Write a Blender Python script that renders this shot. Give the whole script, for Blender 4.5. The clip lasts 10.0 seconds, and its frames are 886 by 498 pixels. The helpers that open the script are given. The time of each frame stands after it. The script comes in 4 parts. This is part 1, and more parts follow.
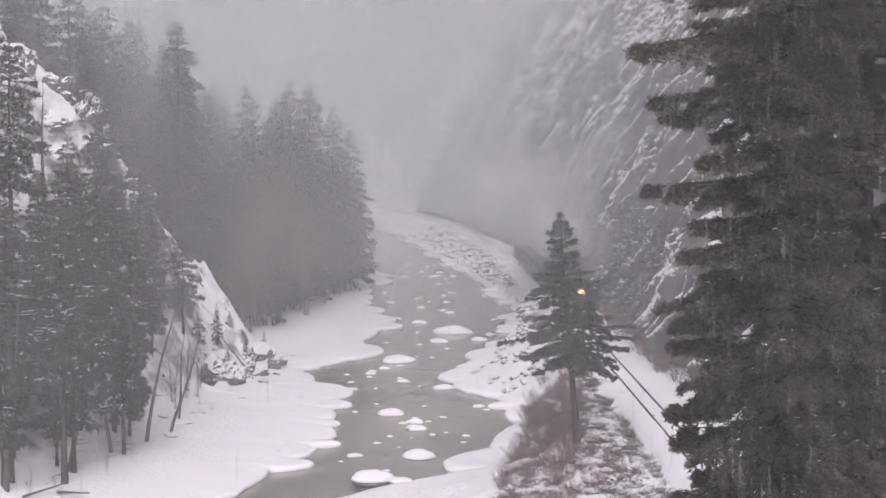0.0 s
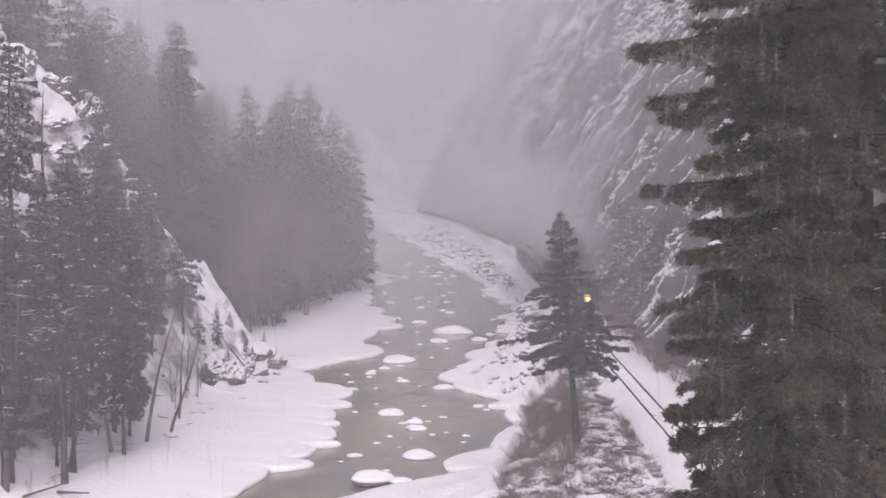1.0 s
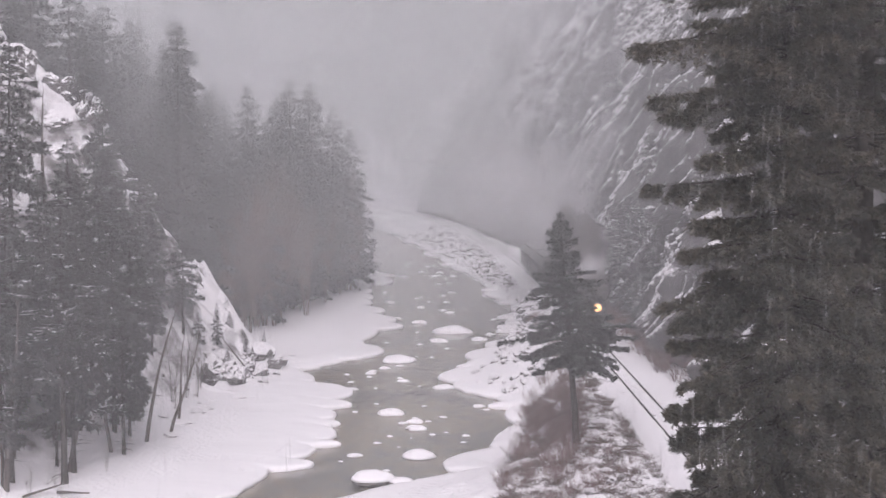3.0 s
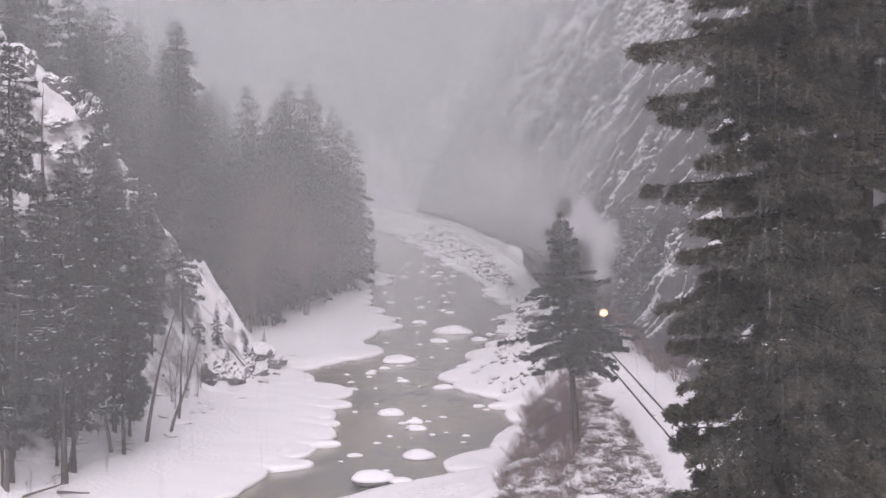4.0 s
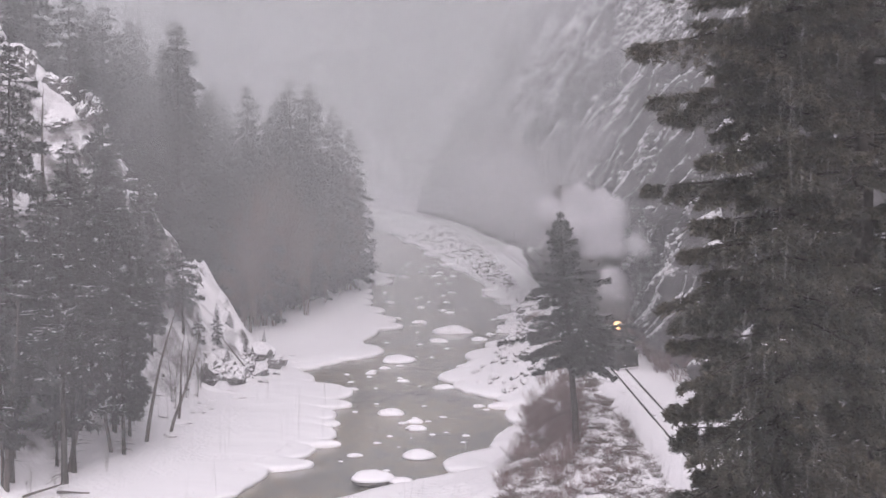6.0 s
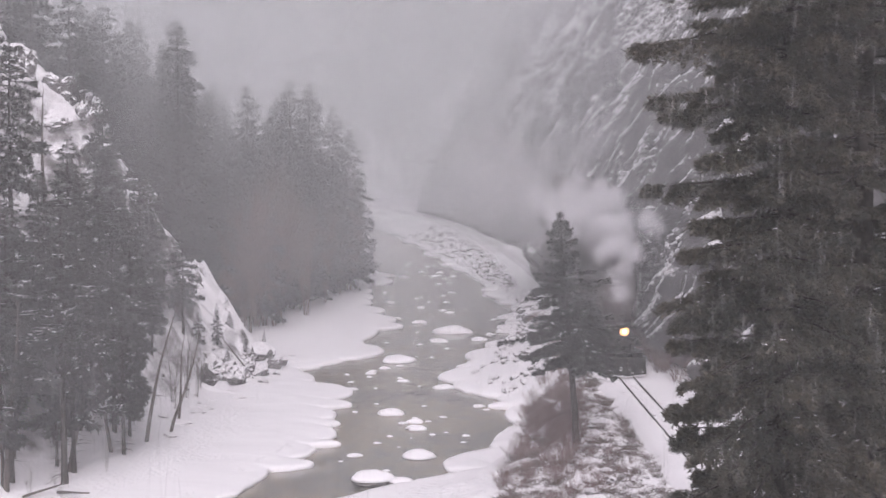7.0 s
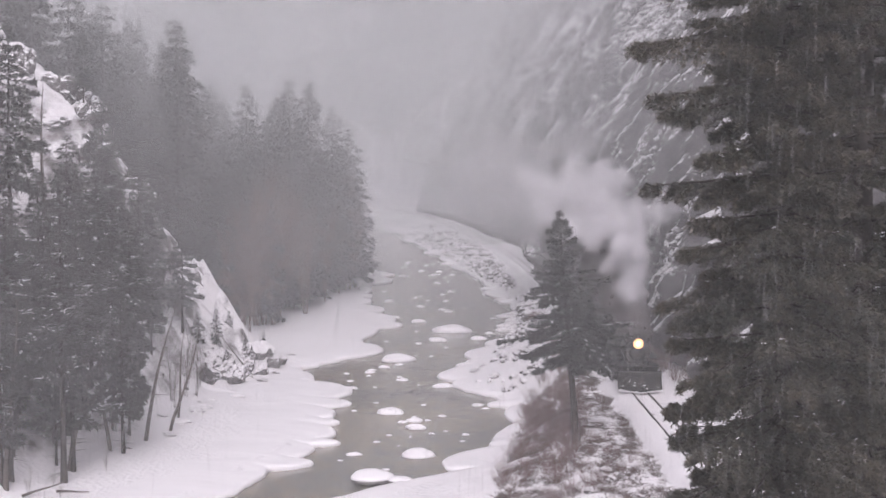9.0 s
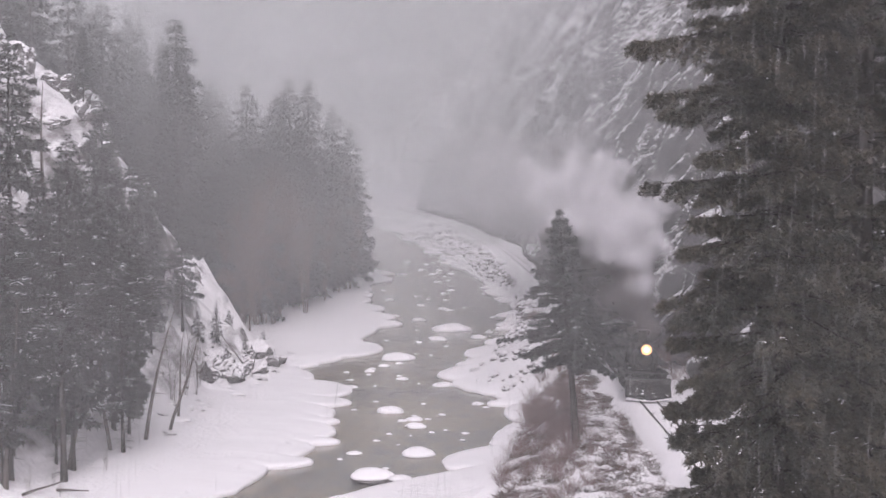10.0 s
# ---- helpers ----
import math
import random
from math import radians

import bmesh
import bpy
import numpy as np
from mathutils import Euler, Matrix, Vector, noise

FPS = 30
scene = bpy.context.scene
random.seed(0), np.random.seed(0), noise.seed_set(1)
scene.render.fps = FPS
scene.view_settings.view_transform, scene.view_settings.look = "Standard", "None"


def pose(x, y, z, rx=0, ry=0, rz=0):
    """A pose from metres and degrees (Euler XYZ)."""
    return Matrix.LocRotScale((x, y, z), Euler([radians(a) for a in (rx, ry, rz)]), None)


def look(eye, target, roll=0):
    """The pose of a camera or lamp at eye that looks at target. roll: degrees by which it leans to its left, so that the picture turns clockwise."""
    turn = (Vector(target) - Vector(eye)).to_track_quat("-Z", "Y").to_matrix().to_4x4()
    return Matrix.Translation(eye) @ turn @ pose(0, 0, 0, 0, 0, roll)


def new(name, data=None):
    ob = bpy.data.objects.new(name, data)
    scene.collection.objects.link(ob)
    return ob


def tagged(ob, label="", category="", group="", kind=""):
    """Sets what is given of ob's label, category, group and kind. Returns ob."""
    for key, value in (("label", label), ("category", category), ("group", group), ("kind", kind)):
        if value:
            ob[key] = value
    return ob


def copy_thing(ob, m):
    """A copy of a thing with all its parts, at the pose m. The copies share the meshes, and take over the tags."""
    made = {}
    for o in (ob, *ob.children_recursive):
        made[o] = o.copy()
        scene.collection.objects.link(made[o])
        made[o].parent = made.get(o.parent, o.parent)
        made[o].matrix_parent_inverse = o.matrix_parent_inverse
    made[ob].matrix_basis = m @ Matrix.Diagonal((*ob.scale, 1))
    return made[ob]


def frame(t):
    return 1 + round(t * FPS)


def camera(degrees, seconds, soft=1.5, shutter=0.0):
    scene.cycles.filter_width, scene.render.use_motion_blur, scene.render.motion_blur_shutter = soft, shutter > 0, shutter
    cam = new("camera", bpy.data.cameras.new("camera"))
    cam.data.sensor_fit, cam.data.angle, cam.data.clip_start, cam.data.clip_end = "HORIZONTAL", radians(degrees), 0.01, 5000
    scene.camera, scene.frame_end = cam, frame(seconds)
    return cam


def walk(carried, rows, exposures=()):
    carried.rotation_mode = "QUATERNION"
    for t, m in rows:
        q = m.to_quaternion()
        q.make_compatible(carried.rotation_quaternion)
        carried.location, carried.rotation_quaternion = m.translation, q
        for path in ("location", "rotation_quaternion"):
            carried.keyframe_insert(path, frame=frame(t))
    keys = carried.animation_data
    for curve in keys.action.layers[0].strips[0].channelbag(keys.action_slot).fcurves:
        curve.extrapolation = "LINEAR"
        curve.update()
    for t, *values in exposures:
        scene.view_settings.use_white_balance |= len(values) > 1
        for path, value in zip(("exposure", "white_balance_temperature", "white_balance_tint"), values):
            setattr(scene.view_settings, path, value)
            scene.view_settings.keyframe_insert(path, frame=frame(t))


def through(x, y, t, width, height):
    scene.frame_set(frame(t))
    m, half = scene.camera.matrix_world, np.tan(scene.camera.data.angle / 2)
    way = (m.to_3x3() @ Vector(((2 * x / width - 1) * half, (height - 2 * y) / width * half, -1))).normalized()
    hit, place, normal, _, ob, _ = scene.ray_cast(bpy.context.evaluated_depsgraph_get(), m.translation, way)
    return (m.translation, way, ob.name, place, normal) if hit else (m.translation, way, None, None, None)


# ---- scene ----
EXPO = 0.13
EYE = Vector((0.0, 0.0, 17.5))
cam = camera(40.0, 10.0, soft=1.5)


def aim(right, down):
    """The resting view, turned by a few hundredths of a degree."""
    return pose(EYE.x, EYE.y, EYE.z, 90 - 3.745 - down, 0, -right)


walk(cam, [(0, aim(0, 0)), (7.5, aim(0, 0)), (8, aim(0, 0.04)), (8.5, aim(0.005, 0.042)), (9, aim(0.03, 0.05)),
           (9.5, aim(0.04, 0.075)), (10, aim(0.035, 0.105))], exposures=[(0, EXPO), (10, EXPO)])

# world: snow-laden overcast sky with one wide, weak sun behind the cloud
world = bpy.data.worlds.new("sky")
scene.world = world
world.use_nodes = True
wt = world.node_tree
sky = wt.nodes.new("ShaderNodeTexSky")
sky.sky_type = "NISHITA"
sky.sun_disc = False
sky.sun_elevation = radians(42)
sky.sun_rotation = radians(184)
sky.dust_density = 6.0
hsv = wt.nodes.new("ShaderNodeHueSaturation")
hsv.inputs["Saturation"].default_value = 0.1
tint = wt.nodes.new("ShaderNodeMix")
tint.data_type, tint.blend_type = "RGBA", "MULTIPLY"
tint.inputs[0].default_value = 1.0
tint.inputs[7].default_value = (0.985, 0.925, 1.025, 1)
wt.links.new(sky.outputs[0], hsv.inputs["Color"])
wt.links.new(hsv.outputs[0], tint.inputs[6])
wt.links.new(tint.outputs[2], wt.nodes["Background"].inputs[0])
wt.nodes["Background"].inputs[1].default_value = 0.12
lamp = bpy.data.lights.new("sun", "SUN")
lamp.energy, lamp.angle, lamp.color = 1.3, radians(60), (1.0, 0.94, 0.97)
sun = new("sun", lamp)
sun.matrix_world = look((0, 0, 200), (-15, 205, 0))
scene.cycles.transparent_max_bounces = 64


# ---- materials ----
def material(name, base, rough=0.8, vary=0.25, scale=3.0, fine=30.0, bump=0.3, second=None, metal=0.0, island=0.0, per_object=0.0, dist=0.02):
    """A surface with mottling at two scales, fine relief and, if asked, variation from piece to piece."""
    m = bpy.data.materials.new(name)
    m.use_nodes = True
    nt = m.node_tree
    p = nt.nodes["Principled BSDF"]
    p.inputs["Roughness"].default_value, p.inputs["Metallic"].default_value = rough, metal
    co = nt.nodes.new("ShaderNodeTexCoord")
    n1, n2 = nt.nodes.new("ShaderNodeTexNoise"), nt.nodes.new("ShaderNodeTexNoise")
    n1.inputs["Scale"].default_value, n2.inputs["Scale"].default_value = scale, fine
    n1.inputs["Detail"].default_value = 5
    for n in (n1, n2):
        nt.links.new(co.outputs["Object"], n.inputs["Vector"])
    add = nt.nodes.new("ShaderNodeMath")
    add.operation = "ADD"
    nt.links.new(n1.outputs[0], add.inputs[0])
    nt.links.new(n2.outputs[0], add.inputs[1])
    ramp = nt.nodes.new("ShaderNodeMapRange")
    ramp.inputs[1].default_value, ramp.inputs[2].default_value = 0.75, 1.25
    nt.links.new(add.outputs[0], ramp.inputs[0])
    mix = nt.nodes.new("ShaderNodeMix")
    mix.data_type = "RGBA"
    second = second or tuple(c * (1 - vary) for c in base)
    mix.inputs[6].default_value, mix.inputs[7].default_value = (*base, 1), (*second, 1)
    nt.links.new(ramp.outputs[0], mix.inputs[0])
    colour = mix.outputs[2]
    if island or per_object:
        src = nt.nodes.new("ShaderNodeNewGeometry" if island else "ShaderNodeObjectInfo")
        amount = island or per_object
        mr = nt.nodes.new("ShaderNodeMapRange")
        mr.inputs[3].default_value, mr.inputs[4].default_value = 1 - amount, 1 + amount
        nt.links.new(src.outputs["Random Per Island" if island else "Random"], mr.inputs[0])
        sc = nt.nodes.new("ShaderNodeVectorMath")
        sc.operation = "SCALE"
        nt.links.new(colour, sc.inputs[0])
        nt.links.new(mr.outputs[0], sc.inputs["Scale"])
        colour = sc.outputs[0]
    nt.links.new(colour, p.inputs["Base Color"])
    if bump:
        b = nt.nodes.new("ShaderNodeBump")
        b.inputs["Strength"].default_value, b.inputs["Distance"].default_value = bump, dist
        nt.links.new(add.outputs[0], b.inputs["Height"])
        nt.links.new(b.outputs[0], p.inputs["Normal"])
    return m


def snowy_rock(name, rock, dark, low, high, scale, snow=(0.84, 0.82, 0.84), patchy=0.7, slant=False):
    """Rock on which snow has settled wherever the surface lies flat enough."""
    m = material(name, rock, 0.9, scale=scale, fine=scale * 9, bump=0.7, second=dark, dist=0.2)
    nt = m.node_tree
    p = nt.nodes["Principled BSDF"]
    colour = p.inputs["Base Color"].links[0].from_socket
    geo = nt.nodes.new("ShaderNodeNewGeometry")
    sep = nt.nodes.new("ShaderNodeSeparateXYZ")
    nt.links.new(geo.outputs["Normal"], sep.inputs[0])
    co = nt.nodes.new("ShaderNodeTexCoord")
    n = nt.nodes.new("ShaderNodeTexNoise")
    n.inputs["Scale"].default_value, n.inputs["Detail"].default_value = scale * (2.6 if slant else 2.2), 10
    n.inputs["Roughness"].default_value = 0.68 if slant else 0.5
    if slant:
        mp = nt.nodes.new("ShaderNodeMapping")
        mp.inputs["Scale"].default_value = (0.6, 1.5, 0.1)
        turned = nt.nodes.new("ShaderNodeVectorRotate")
        turned.rotation_type = "X_AXIS"
        turned.inputs["Angle"].default_value = radians(-42)
        nt.links.new(co.outputs["Object"], turned.inputs["Vector"])
        nt.links.new(turned.outputs[0], mp.inputs[0])
        nt.links.new(mp.outputs[0], n.inputs["Vector"])
    else:
        nt.links.new(co.outputs["Object"], n.inputs["Vector"])
    grains = n.outputs[0]
    if slant:
        fine = nt.nodes.new("ShaderNodeTexNoise")
        fine.inputs["Scale"].default_value, fine.inputs["Detail"].default_value = scale * 1.8, 10
        fine.inputs["Roughness"].default_value = 0.72
        nt.links.new(co.outputs["Object"], fine.inputs["Vector"])
        half = nt.nodes.new("ShaderNodeMix")
        half.inputs[0].default_value = 0.62
        nt.links.new(n.outputs[0], half.inputs[2])
        nt.links.new(fine.outputs[0], half.inputs[3])
        grains = half.outputs[0]
    k = nt.nodes.new("ShaderNodeMath")
    k.operation, k.inputs[1].default_value = "MULTIPLY_ADD", patchy
    nt.links.new(grains, k.inputs[0])
    nt.links.new(sep.outputs[2], k.inputs[2])
    mr = nt.nodes.new("ShaderNodeMapRange")
    mr.inputs[1].default_value, mr.inputs[2].default_value = low + patchy / 2, high + patchy / 2
    nt.links.new(k.outputs[0], mr.inputs[0])
    mix = nt.nodes.new("ShaderNodeMix")
    mix.data_type = "RGBA"
    mix.inputs[7].default_value = (*snow, 1)
    nt.links.new(mr.outputs[0], mix.inputs[0])
    nt.links.new(colour, mix.inputs[6])
    nt.links.new(mix.outputs[2], p.inputs["Base Color"])
    return m


SNOW = material("snow", (0.86, 0.84, 0.86), 0.75, vary=0.06, scale=0.8, fine=6, bump=0.25, dist=0.05)
GROUND = snowy_rock("snowy_ground", (0.2, 0.18, 0.175), (0.1, 0.09, 0.09), 0.42, 0.7, 0.35)
CLIFF = snowy_rock("snowy_cliff_rock", (0.13, 0.12, 0.12), (0.06, 0.055, 0.057), 0.1, 0.45, 1.5, snow=(0.8, 0.78, 0.8), patchy=3.6, slant=True)
BOULDER = material("boulder_rock", (0.2, 0.185, 0.18), 0.85, scale=2, fine=18, bump=0.6, second=(0.09, 0.085, 0.085))
RUBBLE = snowy_rock("snow_dusted_rock", (0.2, 0.185, 0.18), (0.09, 0.085, 0.085), 0.22, 0.5, 1.2)
CRAG = snowy_rock("bare_crag_rock", (0.13, 0.115, 0.115), (0.05, 0.046, 0.046), 0.38, 0.6, 1.4)
BARK = material("bark", (0.06, 0.05, 0.045), 0.95, scale=6, fine=40, bump=0.8, second=(0.035, 0.03, 0.028))
NEEDLE_NEAR = material("spruce_needles", (0.104, 0.085, 0.06), 0.75, scale=0.5, fine=6, bump=0, second=(0.056, 0.059, 0.05), island=0.45)
NEEDLE = material("frosted_needles", (0.075, 0.073, 0.068), 0.8, scale=0.5, fine=8, bump=0, second=(0.05, 0.05, 0.049), island=0.3)
NEEDLE_DARK = material("dark_spruce_needles", (0.044, 0.046, 0.04), 0.8, scale=0.5, fine=8, bump=0, second=(0.028, 0.03, 0.029), island=0.3)
NEEDLE_FAR = material("fir_needles", (0.09, 0.087, 0.085), 0.85, scale=0.4, fine=6, bump=0, second=(0.065, 0.065, 0.065), island=0.15)


def leafy(m, through, gloss):
    """Thin wet needles: some light passes through them, and they shine a little."""
    nt = m.node_tree
    p = nt.nodes["Principled BSDF"]
    p.inputs["Specular IOR Level"].default_value = gloss
    p.inputs["Roughness"].default_value = 0.5
    tr, mix = nt.nodes.new("ShaderNodeBsdfTranslucent"), nt.nodes.new("ShaderNodeMixShader")
    nt.links.new(p.inputs["Base Color"].links[0].from_socket, tr.inputs[0])
    mix.inputs[0].default_value = through
    out = nt.nodes["Material Output"]
    nt.links.new(p.outputs[0], mix.inputs[1])
    nt.links.new(tr.outputs[0], mix.inputs[2])
    nt.links.new(mix.outputs[0], out.inputs[0])


leafy(NEEDLE_NEAR, 0.3, 1.0)
leafy(NEEDLE, 0.3, 0.9)
leafy(NEEDLE_DARK, 0.2, 0.5)
leafy(NEEDLE_FAR, 0.3, 0.8)
TWIG = material("willow_twigs", (0.25, 0.175, 0.165), 0.9, scale=2, fine=14, bump=0, second=(0.17, 0.125, 0.12), island=0.3)
LITTER = material("dead_grass", (0.2, 0.155, 0.14), 0.95, scale=1.5, fine=10, bump=0, second=(0.1, 0.085, 0.08), island=0.35)
PALE = material("pale_bare_wood", (0.27, 0.21, 0.19), 0.95, scale=2, fine=14, bump=0, second=(0.2, 0.155, 0.145), island=0.2)
DEAD = material("bare_grey_wood", (0.13, 0.11, 0.1), 0.95, scale=2, fine=14, bump=0, second=(0.08, 0.07, 0.065), island=0.2)
IRON = material("sooty_black_iron", (0.035, 0.034, 0.034), 0.5, scale=1.5, fine=20, bump=0.15, second=(0.06, 0.056, 0.053), metal=0.3)
STEEL = material("worn_steel", (0.09, 0.08, 0.075), 0.5, scale=2, fine=25, bump=0.1, second=(0.05, 0.043, 0.04), metal=0.6)
COACH = material("dark_coach_paint", (0.06, 0.05, 0.045), 0.6, scale=1, fine=15, bump=0.1, second=(0.04, 0.035, 0.03))
WOOD = material("old_sleeper_wood", (0.1, 0.08, 0.065), 0.9, scale=3, fine=25, bump=0.4)
GLASS = material("coach_glass", (0.03, 0.03, 0.035), 0.08, bump=0)


def water_material():
    m = material("river_water", (0.31, 0.27, 0.215), 0.14, scale=0.1, fine=0.9, bump=0, second=(0.19, 0.19, 0.175))
    nt = m.node_tree
    p = nt.nodes["Principled BSDF"]
    co = nt.nodes.new("ShaderNodeTexCoord")
    mp = nt.nodes.new("ShaderNodeMapping")
    mp.inputs["Scale"].default_value = (1.0, 0.45, 1)
    nt.links.new(co.outputs["Object"], mp.inputs[0])
    n = nt.nodes.new("ShaderNodeTexNoise")
    n.inputs["Scale"].default_value, n.inputs["Detail"].default_value = 1.6, 6
    nt.links.new(mp.outputs[0], n.inputs["Vector"])
    b = nt.nodes.new("ShaderNodeBump")
    b.inputs["Strength"].default_value, b.inputs["Distance"].default_value = 0.55, 0.12
    nt.links.new(n.outputs[0], b.inputs["Height"])
    nt.links.new(b.outputs[0], p.inputs["Normal"])
    return m


WATER = water_material()


def vapour(name, opacity, colour=(0.9, 0.88, 0.9), scale=0.02, low=0.6, foot=None):
    """Thin vapour: lit by the sky from both sides, mostly see-through. foot: heights between which it thins to nothing."""
    m = bpy.data.materials.new(name)
    m.use_nodes = True
    nt = m.node_tree
    nt.nodes.remove(nt.nodes["Principled BSDF"])
    out = nt.nodes["Material Output"]
    clear, dif, tra = (nt.nodes.new("ShaderNodeBsdf" + k) for k in ("Transparent", "Diffuse", "Translucent"))
    dif.inputs[0].default_value = tra.inputs[0].default_value = (*colour, 1)
    both, mix = nt.nodes.new("ShaderNodeMixShader"), nt.nodes.new("ShaderNodeMixShader")
    both.inputs[0].default_value = 0.5
    nt.links.new(dif.outputs[0], both.inputs[1])
    nt.links.new(tra.outputs[0], both.inputs[2])
    geo = nt.nodes.new("ShaderNodeNewGeometry")
    n = nt.nodes.new("ShaderNodeTexNoise")
    n.inputs["Scale"].default_value, n.inputs["Detail"].default_value = scale, 3
    nt.links.new(geo.outputs["Position"], n.inputs["Vector"])
    mr = nt.nodes.new("ShaderNodeMapRange")
    mr.inputs[1].default_value, mr.inputs[2].default_value = 0.3, 0.7
    mr.inputs[3].default_value, mr.inputs[4].default_value = opacity * low, min(1.0, opacity * (2 - low))
    nt.links.new(n.outputs[0], mr.inputs[0])
    amount = mr.outputs[0]
    if foot:
        sep = nt.nodes.new("ShaderNodeSeparateXYZ")
        nt.links.new(geo.outputs["Position"], sep.inputs[0])
        up = nt.nodes.new("ShaderNodeMapRange")
        up.interpolation_type = "SMOOTHSTEP"
        up.inputs[1].default_value, up.inputs[2].default_value = foot[0], foot[1]
        up.inputs[3].default_value = foot[2]
        nt.links.new(sep.outputs[2], up.inputs[0])
        mul = nt.nodes.new("ShaderNodeMath")
        mul.operation = "MULTIPLY"
        nt.links.new(amount, mul.inputs[0])
        nt.links.new(up.outputs[0], mul.inputs[1])
        amount = mul.outputs[0]
    nt.links.new(amount, mix.inputs[0])
    nt.links.new(clear.outputs[0], mix.inputs[1])
    nt.links.new(both.outputs[0], mix.inputs[2])
    nt.links.new(mix.outputs[0], out.inputs[0])
    return m


def lamp_glow(strength, colour):
    m = bpy.data.materials.new("headlight_glow")
    m.use_nodes = True
    p = m.node_tree.nodes["Principled BSDF"]
    p.inputs["Base Color"].default_value = (1, 0.8, 0.5, 1)
    p.inputs["Emission Color"].default_value = (*colour, 1)
    p.inputs["Emission Strength"].default_value = strength
    return m


# lens glow, and a dimmer orange glow that stands in for its halo
GLOW, HALO = lamp_glow(7.0, (1.0, 0.5, 0.14)), lamp_glow(1.1, (1.0, 0.33, 0.06))


# ---- mesh helpers ----
def mesh(name, verts, faces, mat, smooth=True):
    me = bpy.data.meshes.new(name)
    me.from_pydata(verts, [], faces)
    me.materials.append(mat)
    if smooth:
        me.polygons.foreach_set("use_smooth", [True] * len(me.polygons))
    me.update()
    return me


def part(name, data, parent, label="", at=None):
    ob = new(name, data)
    ob.parent = parent
    if at is not None:
        ob.matrix_basis = at
    return tagged(ob, label)


def bm_mesh(name, bm, mat, bevel=0.0, smooth=False):
    if bevel:
        sharp = [e for e in bm.edges if len(e.link_faces) == 2 and e.calc_face_angle() > 0.6]
        bmesh.ops.bevel(bm, geom=sharp, offset=bevel, segments=2, profile=0.6, affect="EDGES")
    me = bpy.data.meshes.new(name)
    bm.to_mesh(me)
    bm.free()
    me.materials.append(mat)
    if smooth:
        me.polygons.foreach_set("use_smooth", [True] * len(me.polygons))
    return me


def box(bm, x, y, z, sx, sy, sz, turn=None):
    m = Matrix.Translation((x, y, z)) @ (turn or Matrix()) @ Matrix.Diagonal((sx, sy, sz, 1))
    return bmesh.ops.create_cube(bm, size=1, matrix=m)["verts"]


def tube(bm, a, b, r1, r2=None, seg=20):
    """A closed cone or cylinder from a to b."""
    a, b = Vector(a), Vector(b)
    m = Matrix.Translation((a + b) / 2) @ (b - a).to_track_quat("Z", "Y").to_matrix().to_4x4()
    bmesh.ops.create_cone(bm, cap_ends=True, segments=seg, radius1=r1, radius2=r1 if r2 is None else r2, depth=(b - a).length, matrix=m)


def curve_through(points):
    """A smooth line x(y) through plan points (y, x)."""
    ys, xs = np.array(points, float).T
    slope = np.gradient(xs, ys)

    def at(y):
        y = min(max(y, ys[0]), ys[-1])
        i = min(int(np.searchsorted(ys, y, side="right")) - 1, len(ys) - 2)
        h = ys[i + 1] - ys[i]
        t = (y - ys[i]) / h
        return float((2 * t**3 - 3 * t**2 + 1) * xs[i] + (t**3 - 2 * t**2 + t) * h * slope[i] + (3 * t**2 - 2 * t**3) * xs[i + 1] + (t**3 - t**2) * h * slope[i + 1])
    return at


def sm(a, b, v):
    t = min(max((v - a) / (b - a), 0.0), 1.0)
    return t * t * (3 - 2 * t)


def rough(x, y, z=0.0, octaves=5):
    return noise.fractal((x, y, z), 0.9, 2.1, octaves)


def rand_dirs(rng, n):
    v = rng.normal(size=(n, 3))
    return v / np.linalg.norm(v, axis=1)[:, None]


# ---- the lie of the land: river level 0, railway 3.6 m above it ----
RAIL = 3.6


def track_x(y):
    return 12.3 - 0.00032 * max(0.0, y - 130) ** 2


shore_left = curve_through([(40, -15), (58, -13), (65, -11), (75, -7.6), (85, -8), (97, -10), (104, -12.5), (110, -8.8), (122, -7.5),
                            (137, -6), (150, -9.5), (170, -10.5), (190, -9.5), (233, -15), (280, -17), (330, -24), (420, -60)])
shore_right = curve_through([(40, -9), (58, -8), (64, -4.5), (69, 0.6), (75, 2.8), (85, 4.6), (93, 3.0), (98, 0.6), (104, 1.2), (111, 3.2),
                             (126, 6.3), (145, 8.6), (164, 8.3), (184, 6), (228, 0.4), (280, -6), (330, -14), (420, -50)])
hill_foot = curve_through([(40, -26), (60, -22), (75, -19), (90, -17.5), (98, -15.6), (105, -13.8), (109, -15), (113, -20), (128, -19.5), (150, -16.5),
                           (203, -14.5), (240, -20), (300, -30), (420, -75)])


